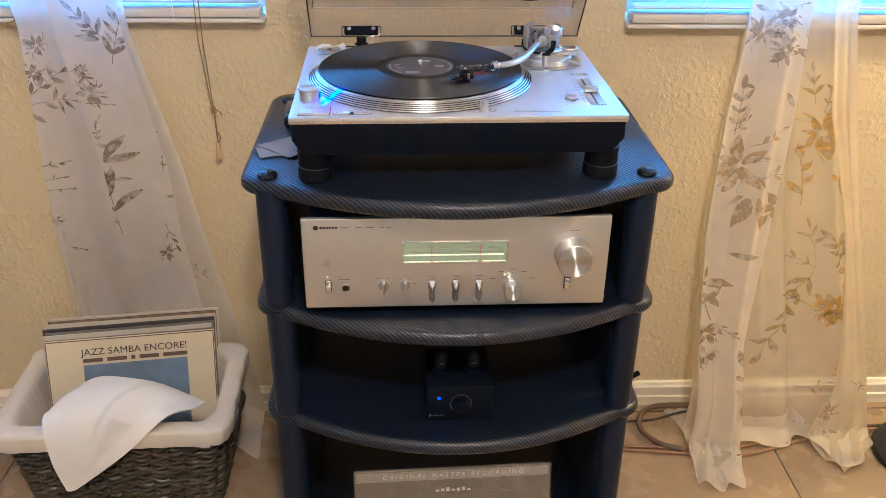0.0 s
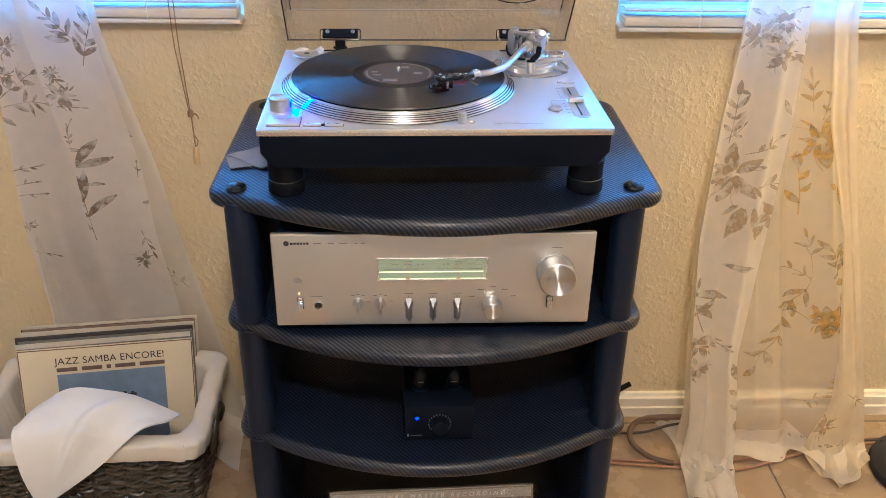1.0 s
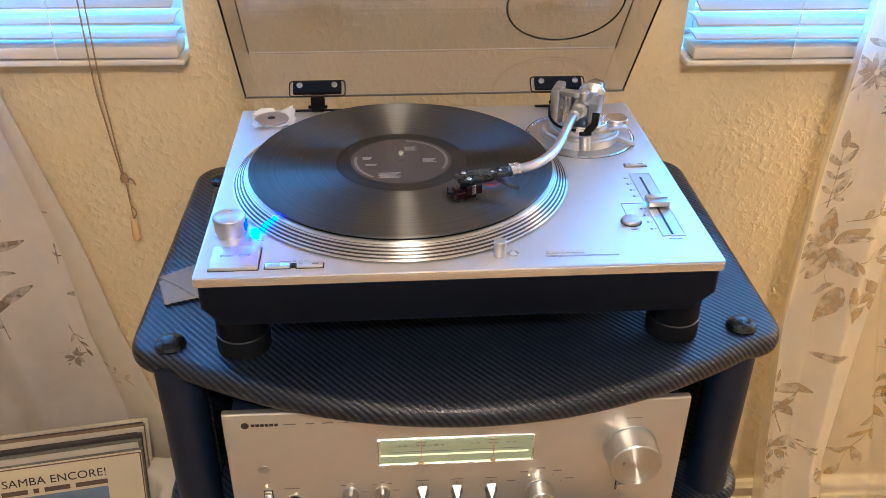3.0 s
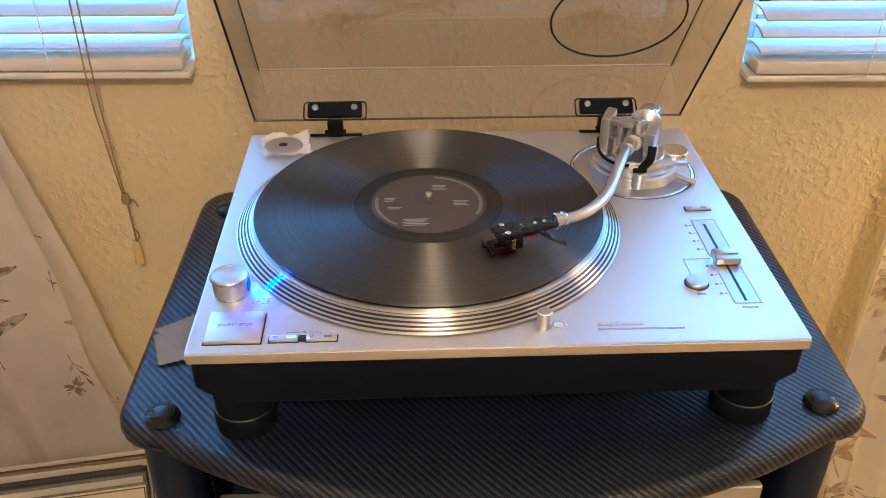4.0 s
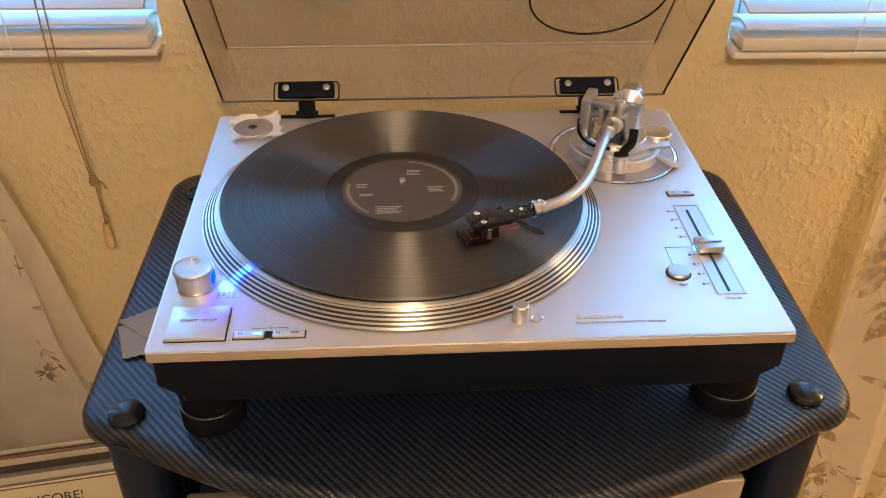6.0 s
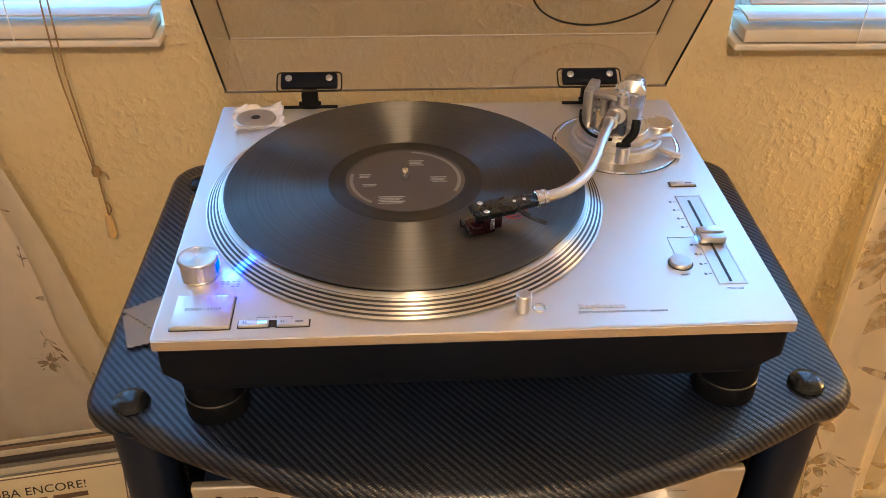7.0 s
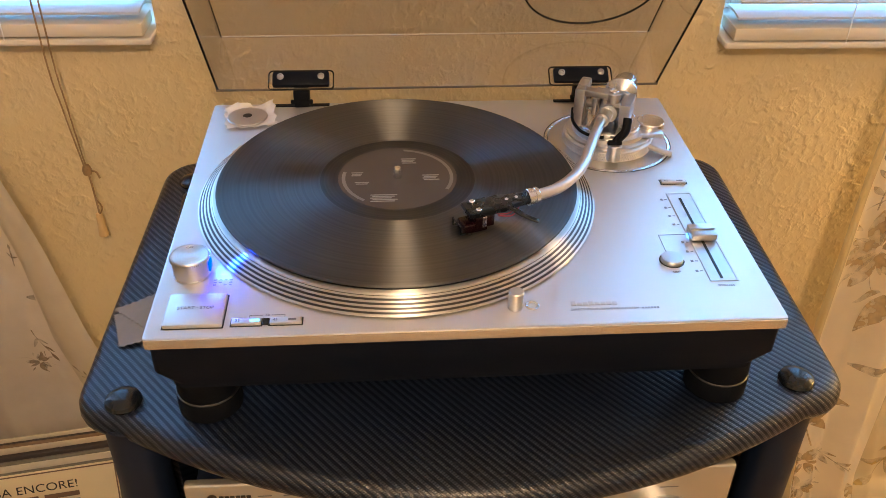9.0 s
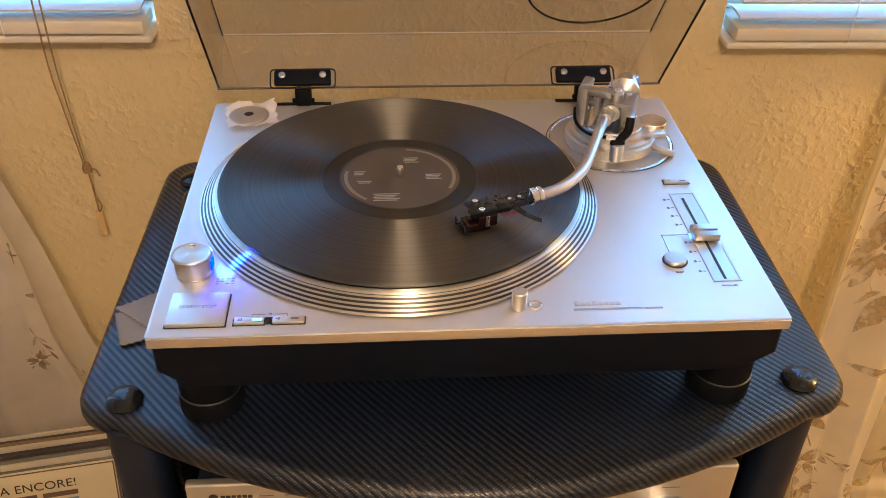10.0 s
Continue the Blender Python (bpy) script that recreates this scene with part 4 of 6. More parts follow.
part("strobe_window", box(KX + 0.0130, KX + 0.0146, KY - 0.0040, KY + 0.0045, 0.0035, 0.0120, 0.0006), BLUE_LED, knob, "glowing blue strobe window")
bm = bmesh.new()
for i in range(3):
    for j in range(4):
        if (i * j) % 3 != 2:
            box(-0.1390 + 0.0038 * j, -0.1368 + 0.0038 * j, -0.1150 - 0.0030 * i, -0.1140 - 0.0030 * i, 0.0, 0.0002, bm=bm)
part("strobe_legend", bm, INK, tt)
lamp("strobe_light", "POINT", tt.matrix_world @ pose(KX + 0.0190, KY + 0.006, 0.013), 0.15, (0.01, 0.05, 1.0), radius=0.002)

part("cue_light", cyl(0.0056, 0.0, 0.0150, 0.0007, 32, at=(0.0800, -0.1575, 0)), SATIN, tt, "small turned metal stylus lamp")
bm = lathe([(0.0052, 0.0), (0.0052, 0.0006), (0.0042, 0.0009), (0.0034, 0.0006), (0.0028, -0.0004), (0, -0.0004)], 28, at=(0.0922, -0.1560, 0))
part("lamp_button", bm, CHROME, tt)
part("reset_gap", cyl(0.0098, 0, 0.0002, 0, 36, at=(0.2086, -0.1066, 0)), DARK_SLOT, tt)
part("reset_button", lathe([(0.0086, 0.0), (0.0086, 0.0026), (0.0080, 0.0034), (0.004, 0.0036), (0, 0.0036)], 40, at=(0.2086, -0.1066, 0)), SATIN, tt)
words("RESET", 0.0026, pose(0.2086, -0.1212, 0.0002), INK, tt, align="CENTER")
# slider well
bm = bmesh.new()
for p in ((0.2306, 0.2320, -0.1340, -0.0100), (0.2510, 0.2524, -0.1340, -0.0100), (0.2320, 0.2510, -0.1340, -0.1326), (0.2320, 0.2510, -0.0114, -0.0100)):
    box(*p, -0.0005, 0.0006, bm=bm)
well = part("slider_rim", bm, SILVER, tt)
part("slider_bed", box(0.2320, 0.2510, -0.1326, -0.0114, -0.0005, 0.0003), SATIN, well)
part("slider_slot", box(0.2392, 0.2414, -0.1310, -0.0180, 0.0002, 0.0005), DARK_SLOT, well, "dark slot of the pitch slider")
bm = box(0.2312, 0.2516, -0.0835, -0.0665, 0.0010, 0.0070, 0.0012)
box(0.2316, 0.2512, -0.0765, -0.0735, 0.0070, 0.0084, 0.0008, bm=bm)
part("slider_knob", bm, SATIN, well, "silver pitch slider knob")
for i in range(9):
    if i != 4:
        y = -0.0194 - 0.01266 * i
        part("scale_tick", box(0.2268, 0.2288, y - 0.0004, y + 0.0004, 0, 0.0002), INK, tt)
        part("scale_figure", box(0.2232, 0.2252, y - 0.0012, y + 0.0012, 0, 0.0002), INK, tt)
bm = bmesh.new()
box(0.2072, 0.2300, -0.0722, -0.0718, 0, 0.0002, bm=bm)
box(0.2072, 0.2076, -0.0960, -0.0718, 0, 0.0002, bm=bm)
part("reset_line", bm, INK, tt)
words("PITCH ADJ", 0.0026, pose(0.2410, -0.1392, 0.0002), INK, tt, align="CENTER")
part("pitch_lamp", box(0.2296, 0.2304, -0.0775, -0.0725, 0.0004, 0.0018), CYAN_LED, tt)
kx2 = relief("range_button", 0.2312, 0.2530, 0.0055, 0.0118, 0.0020, SILVER)
bm = box(0.2445, 0.2500, 0.0072, 0.0088, 0.0018, 0.0023)
part("indicator", bm, INK, kx2)
words("×2", 0.0032, pose(0.2335, 0.0080, 0.0022), INK, kx2)
# maker's mark as a plain relief bar, then the legible line
bm = bmesh.new()
for i in range(8):
    x = 0.1208 + 0.0043 * i
    box(x, x + 0.0033, -0.1577, -0.1546 + (0.0016 if i in (0, 3) else 0), 0, 0.0006, 0.0001, 1, bm=bm)
part("maker_mark", bm, MARK_GREY, tt)
words("DIRECT DRIVE TURNTABLE SYSTEM", 0.0030, pose(0.1193, -0.1622, 0.0002), INK, tt, spacing=1.05)
bm = bmesh.new()
for i in range(6):
    box(0.1713 + 0.0022 * i, 0.1727 + 0.0022 * i, -0.1631, -0.1613, 0, 0.0002, bm=bm)
part("model_mark", bm, INK, tt)

# tonearm: base plate, height ring, yoke, arm tube, counterweight, lift
AX, AY = 0.1998, 0.0860
arm = part("tonearm", lathe([(0.0585, 0.0), (0.0585, 0.0006), (0.0565, 0.0010), (0.0555, 0.0004)], 80, at=(AX, AY, 0)), CHROME, tt, "silver S-shaped tonearm on a round base")
part("base_disc", lathe([(0.0553, 0.0003), (0.040, 0.0006), (0, 0.0006)], 64, at=(AX, AY, 0)), SATIN, arm)
part("base_groove", lathe([(0.0596, 0.00035), (0.0587, 0.0004)], 80, at=(AX, AY, 0)), DARK_SLOT, arm)
bm = lathe([(0.0415, 0.0004), (0.0415, 0.0090), (0.0406, 0.0100), (0.0390, 0.0104), (0.0390, 0.0128), (0.0375, 0.0132), (0.0340, 0.0136), (0.0340, 0.0175), (0, 0.0175)], 72, at=(AX, AY, 0))
ring = part("height_ring", bm, SATIN, arm, "knurled height-adjustment ring")
bm = bmesh.new()
for j in range(3):
    for i in range(110):
        a = 2 * math.pi * (i + 0.5 * (j % 2)) / 110
        c = Vector((AX + 0.0415 * math.cos(a), AY + 0.0415 * math.sin(a), 0.0022 + 0.0025 * j))
        d = Vector((math.cos(a), math.sin(a), 0))
        s = Vector((-math.sin(a), math.cos(a), 0)) * 0.0010
        tip = bm.verts.new(c + d * 0.0007)
        q = [bm.verts.new(c + s), bm.verts.new(c + Vector((0, 0, 0.0011))), bm.verts.new(c - s), bm.verts.new(c - Vector((0, 0, 0.0011)))]
        for k in range(4):
            bm.faces.new((q[k], q[(k + 1) % 4], tip))
part("knurling", bm, SATIN, ring, smooth=5)
part("lower_column", cyl(0.0290, 0.0170, 0.0215, 0.001, 48, at=(AX, AY, 0)), CHROME, arm)
turn = Matrix.Translation((AX, AY, 0)) @ pose(0, 0, 0, 0, 0, -24)
# yoke: a window frame of two uprights, with a bridge to the bearing over the arm
bm = bmesh.new()
for y0, y1 in ((-0.0170, -0.0070), (0.0060, 0.0125)):
    box(-0.0320, -0.0225, y0, y1, 0.0180, 0.0560, 0.0018, bm=bm)
for z0, z1 in ((0.0175, 0.0255), (0.0490, 0.0562)):
    box(-0.0318, -0.0227, -0.0072, 0.0062, z0, z1, 0.0010, bm=bm)
box(-0.0232, 0.0030, -0.0171, -0.0078, 0.0495, 0.0558, 0.0014, bm=bm)
lathe([(0, 0.0470), (0.0056, 0.0470), (0.0062, 0.0477), (0.0062, 0.0556), (0.0056, 0.0562), (0, 0.0562)], 28, bm=bm, at=(0.0030, -0.0126, 0))
bm.transform(turn)
part("yoke", bm, CAST, arm, "cast silver bearing yoke with a window")
# gimbal: an open box round the arm, its outer cheek cut back at the foot
bm = bmesh.new()
cheek = [bm.verts.new(p) for p in ((0.0085, -0.0135, 0.0450), (0.0195, -0.0125, 0.0450), (0.0195, 0.0160, 0.0450), (0.0085, 0.0160, 0.0450),
                                   (0.0100, -0.0110, 0.0200), (0.0180, -0.0100, 0.0200), (0.0190, 0.0160, 0.0260), (0.0100, 0.0160, 0.0260))]
for q in ((3, 2, 1, 0), (4, 5, 6, 7), (0, 1, 5, 4), (1, 2, 6, 5), (2, 3, 7, 6), (3, 0, 4, 7)):
    bm.faces.new([cheek[k] for k in q])
bmesh.ops.bevel(bm, geom=bm.edges[:], offset=0.0012, segments=2, affect="EDGES", profile=0.5)
box(-0.0170, 0.0132, 0.0110, 0.0158, 0.0270, 0.0462, 0.0012, bm=bm)
box(-0.0172, -0.0125, -0.0060, 0.0112, 0.0270, 0.0440, 0.0012, bm=bm)
box(-0.0030, 0.0100, -0.0128, -0.0085, 0.0410, 0.0470, 0.0010, bm=bm)
lathe([(0, -0.0250), (0.0036, -0.0250), (0.0040, -0.0240), (0.0040, -0.0120), (0, -0.0120)], 20, bm=bm, at=(0, 0, 0.0360), turn=pose(0, 0, 0, 0, 90, 0))
bm.transform(turn)
part("gimbal_frame", bm, CAST, arm, "cast silver gimbal frame open to the front")
bm = lathe([(0, 0), (0.0026, 0), (0.0026, 0.0012), (0.0016, 0.0016), (0, 0.0010)], 18, turn=pose(0, 0, 0, 90, 0, 0), at=(0.0140, -0.0112, 0.0245))
bm.transform(turn)
part("gimbal_screw", bm, SATIN, arm)
part("bearing_hub", lathe([(0, -0.012), (0.0082, -0.012), (0.0088, -0.011), (0.0088, 0.012), (0.0075, 0.014), (0, 0.014)], 32, at=(AX - 0.0020, AY - 0.0020, 0.0350), turn=Vector((0.34, 0.94, 0)).to_track_quat("Z", "Y").to_matrix().to_4x4()), SATIN, arm)
part("arm_lead", tube(smooth_path([(0.1650, 0.0900, 0.0330), (0.1630, 0.0780, 0.0270), (0.1680, 0.0660, 0.0225), (0.1780, 0.0580, 0.0205), (0.1880, 0.0560, 0.0200)]), 0.0015, 8), BLACK_RUBBER, arm, "thin black lead looping round the bearing")
bm = lathe([(0, 0), (0.0042, 0), (0.0042, 0.0022), (0.003, 0.0028), (0, 0.0016)], 20, at=(0.0030, -0.0126, 0.0556))
bm.transform(turn)
part("bearing_screw", bm, CHROME, arm)
AZ = 0.0345
tube_pts = smooth_path([(AX - 0.006, AY - 0.008, AZ), (0.1795, 0.0480, AZ), (0.1640, 0.0090, AZ), (0.1515, -0.0200, AZ), (0.1385, -0.0395, AZ), (0.1250, -0.0530, AZ), (0.1130, -0.0600, AZ), (0.1070, -0.0622, AZ)], 8)
part("arm_tube", tube(tube_pts, 0.0046, 18), SATIN, arm, "curved satin aluminium arm tube")
part("arm_sleeve", tube([(AX - 0.0045, AY - 0.0050, AZ), (0.1855, 0.0605, AZ)], 0.0066, 20), SATIN, arm)
axis = Vector((-0.945, -0.328, 0.0)).normalized()
base = Vector((0.1085, -0.0618, AZ))
toward = axis.to_track_quat("Z", "Y").to_matrix().to_4x4()
part("collar", lathe([(0, 0), (0.0062, 0), (0.0068, 0.0008), (0.0068, 0.0035), (0.0060, 0.0040), (0.0060, 0.0052), (0.0068, 0.0056), (0.0068, 0.0092), (0.0062, 0.0098), (0, 0.0098)], 28, at=base, turn=toward), CHROME, arm, "polished bayonet collar")
shell_at = Matrix.Translation(base + axis * 0.0100) @ Matrix(((axis.x, -axis.y, 0, 0), (axis.y, axis.x, 0, 0), (0, 0, 1, 0), (0, 0, 0, 1)))
bm = slab([(x, y) for x, y in ((0.0, -0.0065), (0.014, -0.0075), (0.022, -0.0098), (0.051, -0.0098), (0.0525, -0.0085), (0.0525, 0.0085), (0.051, 0.0098), (0.022, 0.0098), (0.014, 0.0075), (0.0, 0.0065))], -0.0022, 0.0022, nose=0.0008, seg=4)
bm.transform(shell_at)
shell = part("headshell", bm, BLACK_GLOSS, arm, "black headshell with fixing screws")
bm = bmesh.new()
for x, y in ((0.0440, 0.0064), (0.0440, -0.0064)):
    lathe([(0.0024, 0.0020), (0.0024, 0.0034), (0.0016, 0.0040), (0, 0.0036)], 14, bm=bm, at=(x, y, 0))
bm.transform(shell_at)
part("screw", bm, CHROME, shell)
bm = bmesh.new()
for x, y in ((0.0080, 0.0005), (0.0165, 0.0005), (0.0250, 0.0005)):
    lathe([(0.0034, 0.0024), (0.0030, 0.0026), (0.0027, 0.0023), (0, 0.0023)], 18, bm=bm, at=(x, y, 0))
for y in (-0.0064, 0.0064):
    box(0.0330, 0.0485, y - 0.0019, y + 0.0019, 0.0019, 0.0025, 0.0006, bm=bm)
bm.transform(shell_at)
part("slot", bm, DARK_SLOT, shell)
bm = bmesh.new()
for x in (0.0088, 0.0172):
    lathe([(0.0015, 0.0024), (0.0011, 0.0030), (0, 0.0031)], 12, bm=bm, at=(x, -0.0006, 0))
bm.transform(shell_at)
part("eyelet", bm, SATIN, shell)
bm = tube(smooth_path([(0.018, 0.008, 0.0), (0.014, 0.016, -0.001), (0.008, 0.0215, -0.004), (0.002, 0.025, -0.006)]), [0.0016] * 9 + [0.0013] * 10, 8, flat=1.6)
bm.transform(shell_at)
part("finger_lift", bm, BLACK_GLOSS, shell)
bm = box(0.0310, 0.0470, -0.0085, 0.0085, -0.0130, -0.0020, 0.0012)
box(0.0360, 0.0560, -0.0070, 0.0070, -0.0172, -0.0090, 0.0014, bm=bm)
bm.transform(shell_at)
cart = part("cartridge", bm, mat("plum_cartridge", (0.010, 0.002, 0.004), 0.22), shell, "dark plum phono cartridge")
bm = tube([(0.0470, 0, -0.0150), (0.0530, 0, -0.0182)], 0.0006, 6)
bm.transform(shell_at)
part("stylus", bm, CHROME, cart)
bm = tube([(0.0500, 0.0074, -0.0170), (0.0590, 0.0074, -0.0150), (0.0590, 0.0074, -0.0090), (0.0590, -0.0074, -0.0090), (0.0590, -0.0074, -0.0150), (0.0500, -0.0074, -0.0170)], 0.0007, 6)
bm.transform(shell_at)
part("stylus_guard", bm, BLACK_GLOSS, cart)
bm = box(0.0380, 0.0415, 0.0084, 0.0092, -0.0125, -0.0030, 0.0003, 1)
bm.transform(shell_at)
part("cartridge_stripe", bm, CHROME, cart)
bm = bmesh.new()
for i, y in enumerate((-0.004, -0.0015, 0.0015, 0.004)):
    tube(smooth_path([(0.006, y * 0.6, -0.003), (0.015, y * 1.6, -0.009), (0.026, y, -0.008)]), 0.0005, 5, bm=bm)
bm.transform(shell_at)
part("lead", bm, mat("red_lead", (0.35, 0.03, 0.03), 0.4), shell)
back = Vector((0.43, 0.90, 0.03)).normalized()
away = back.to_track_quat("Z", "Y").to_matrix().to_4x4()
part("counterweight_shaft", lathe([(0, 0), (0.0060, 0), (0.0060, 0.034), (0, 0.034)], 20, at=(AX + 0.004, AY + 0.006, AZ - 0.0005), turn=away), SATIN, arm)
part("counterweight", lathe([(0.006, -0.0080), (0.0120, -0.0010), (0.0152, 0.0), (0.0158, 0.0006), (0.0158, 0.0030), (0.0152, 0.0036), (0.0118, 0.0040), (0.0118, 0.0240), (0.0108, 0.0256), (0.0, 0.0256)], 44, at=(AX + 0.0160, AY + 0.0300, AZ - 0.0005), turn=away), CHROME, arm, "polished cylindrical counterweight")
# cue lift: black arm rest, lever arm and anti-skate dial
bm = tube(smooth_path([(0.1960, 0.0440, 0.017), (0.1985, 0.0460, 0.023), (0.2060, 0.0520, 0.028), (0.2085, 0.0580, 0.038)]), 0.0040, 10)
box(0.1890, 0.2020, 0.0410, 0.0470, 0.0180, 0.0230, 0.0018, bm=bm)
part("arm_rest", bm, BLACK_RUBBER, arm, "black arm rest clip")
bm = cyl(0.0062, 0.004, 0.020, 0.0008, 24, at=(0.1955, 0.0430, 0))
part("lift_post", bm, SATIN, arm)
bm = box(0.2080, 0.2470, 0.0640, 0.0820, 0.0135, 0.0180, 0.0020)
part("dial_bracket", bm, SATIN, arm)
part("antiskate_dial", lathe([(0, 0.0150), (0.0120, 0.0150), (0.0128, 0.0160), (0.0128, 0.0205), (0.0120, 0.0215), (0.010, 0.0212), (0, 0.0212)], 40, at=(0.2385, 0.0840, 0.0005)), CHROME, arm, "round polished anti-skate dial")
bm = tube(smooth_path([(0.2340, 0.0640, 0.006), (0.2460, 0.0560, 0.004), (0.2530, 0.0530, 0.003)]), 0.0030, 10)
part("cue_lever", bm, SATIN, arm)

# smoked lid standing open, with its two hinges
LID = radians(54.5)
hinge_y, hinge_z = 0.1740, 0.0160
lid_at = Matrix.Translation((0, hinge_y, hinge_z)) @ Matrix.Rotation(-LID, 4, "X")
LX0, LX1, LD, LH, LT = TX0 + 0.004, TX1 - 0.004, 0.350, 0.0635, 0.0030


def lid_part(name, *span, material=SMOKE, parent=None, label=""):
    bm = box(*span)
    bm.transform(lid_at)
    return part(name, bm, material, parent or tt, label)


lid = lid_part("lid", LX0, LX1, -LD, 0, LH - LT, LH, label="raised smoked acrylic dust cover")
lid_part("lid_back", LX0 + LT, LX1 - LT, -LT, 0, 0, LH - LT, parent=lid)
lid_part("lid_front", LX0 + LT, LX1 - LT, -LD, -LD + LT, 0, LH - LT, parent=lid)
for x0 in (LX0, LX1 - LT):
    lid_part("lid_side", x0, x0 + LT, -LD, 0, 0.0015, LH - LT, parent=lid)
    lid_part("lid_rim", x0 + 0.0006, x0 + LT - 0.0006, -LD, 0, 0.0002, 0.0014, material=SMOKE_EDGE, parent=lid, label="dark polished acrylic edge")
lid_part("lid_rim", LX0, LX1, -LT - 0.0001, 0.0002, -0.0004, 0.0004, material=BASE_EDGE, parent=lid)
bm = tube([Vector((0.1915 + 0.066 * math.cos(a), -0.0866 + 0.066 * math.sin(a), LH - LT - 0.0006)) for a in np.linspace(0, 2 * math.pi, 73)[:-1]], 0.0011, 6, loop=True)
bm.transform(lid_at)
part("lid_ring", bm, SMOKE_EDGE, lid, "dark ring moulded in the lid")
for x in (LX0 + LT, LX1 - LT - 0.0008):
    lid_part("lid_seam", x, x + 0.0008, -LD, -LT, LH - LT - 0.0010, LH - LT, material=SMOKE_EDGE, parent=lid)
lid_part("lid_seam", LX0 + LT, LX1 - LT, -LT - 0.0010, -LT, LH - LT - 0.0006, LH - LT, material=ACRYLIC_HIGHLIGHT, parent=lid)
for hx in (-0.0914, 0.1903):
    bm = box(hx - 0.0280, hx + 0.0280, -LT - 0.0060, -LT, 0.0002, 0.0165, 0.0020)
    bm.transform(lid_at)
    hinge = part("hinge", bm, PLINTH_BLACK, tt, "black hinge block with two screws")
    bm = tube([(x, -LT - 0.0006, z) for x, z in round_rect(hx - 0.0320, hx + 0.0320, -0.0015, 0.0195, 0.004, 5)], 0.0008, 6, loop=True)
    bm.transform(lid_at)
    part("hinge_pocket", bm, SMOKE_EDGE, hinge)
    for sx in (-0.0200, 0.0200):
        bm = lathe([(0.0034, 0), (0.0034, 0.0012), (0.0022, 0.0018), (0.0018, 0.0008), (0, 0.0008)], 18, at=(hx + sx, -LT - 0.006, 0.0100), turn=pose(0, 0, 0, 90, 0, 0))
        bm.transform(lid_at)
        part("screw", bm, CAST, hinge)
    bm = box(hx - 0.0080, hx + 0.0080, 0.1660, 0.1780, 0.000, 0.0180, 0.002)
    box(hx - 0.0110, hx + 0.0110, 0.1655, 0.1700, 0.0045, 0.0080, 0.001, bm=bm)
    part("hinge_stem", bm, BLACK_RUBBER, hinge)
    part("hinge_socket", box(hx - 0.0270, hx + 0.0270, 0.1690, 0.1735, 0.000, 0.0012), BLACK_RUBBER, hinge)

# record on the platter
rec = thing("vinyl_record", tt.matrix_world @ pose(0, 0, 0.0147), "black twelve-inch record with a dark label, on the platter", "record")
part("disc", lathe([(0.0040, 0.0016), (0.0500, 0.0018), (0.0640, 0.0013), (0.0655, 0.0013), (0.1465, 0.0013), (0.1480, 0.0017), (0.1500, 0.0014), (0.1507, 0.0006), (0.1500, 0.0), (0.0040, 0.0)], 160), GROOVES, rec)
part("lead_out", lathe([(0.0500, 0.00195), (0.0638, 0.00165), (0.0652, 0.0014)], 120), DEAD_WAX, rec)
lab = part("paper_label", lathe([(0.0036, 0.0021), (0.0500, 0.0021), (0.0503, 0.0017)], 96), RECORD_LABEL, rec, "dark brown paper label with pale printing")
for a0, a1 in ((-28, 82), (168, 232)):
    part("label_arc", grid(40, 1, lambda u, v: Vector(((0.0440 + 0.0030 * v) * math.cos(radians(a0 + (a1 - a0) * u)), (0.0440 + 0.0030 * v) * math.sin(radians(a0 + (a1 - a0) * u)), 0.0023))), LABEL_RING, lab)
bm = bmesh.new()
for x, y, n, w in ((0.028, 0.002, 4, 0.014), (-0.034, 0.008, 3, 0.010), (-0.012, -0.028, 5, 0.022), (0.010, 0.030, 4, 0.013), (-0.030, -0.008, 2, 0.012)):
    for i in range(n):
        box(x - w / 2 * (1 - 0.15 * (i % 2)), x + w / 2 * (1 - 0.2 * (i % 3)), y - 0.0024 * i - 0.0006, y - 0.0024 * i + 0.0006, 0.0021, 0.0023, bm=bm)
tagged(part("label_print", bm, LABEL_INK, lab), kind="stuff")

# single adaptor lying on a scrap of tissue
adp = thing("single_adaptor", tt.matrix_world @ pose(-0.1428, 0.1445, 0.0016), "flat metal single adaptor lying on white tissue", "adaptor")
part("disc", lathe([(0.0036, 0.0006), (0.0046, 0.0020), (0.0185, 0.0016), (0.0195, 0.0008), (0.0190, 0.0002), (0.0036, 0.0002)], 48), SATIN, adp)
part("centre_hole", lathe([(0.0045, 0.0022), (0.003, 0.0023), (0, 0.0021)], 20), DARK_SLOT, adp)
tis = thing("tissue_scrap", tt.matrix_world @ pose(-0.1410, 0.1465, 0.0004, 0, 0, 8), "crumpled scrap of white tissue under the adaptor", "tissue")


def tissue(u, v):
    x, y = (u - 0.5) * 0.047, (v - 0.5) * 0.045
    edge = max(abs(u - 0.5), abs(v - 0.5)) * 2
    z = 0.0006 + max(edge - 0.72, 0) * 0.007 * (1 + 0.9 * math.sin(9 * u + 5 * v)) * (1.6 if v > 0.5 else 0.4)
    wob = 0.0016 * math.sin(23 * u + 3) * (edge > 0.9) + 0.0014 * math.sin(19 * v) * (edge > 0.9)
    return Vector((x + wob, y + wob, z))


part("sheet", grid(20, 20, tissue), PAPER, tis)

# grey microfibre cloth under the corner of the turntable
mf = thing("cleaning_cloth", pose(-0.2000, -0.3900, 0.7815), "folded grey microfibre cloth with a pinked edge", "cloth")


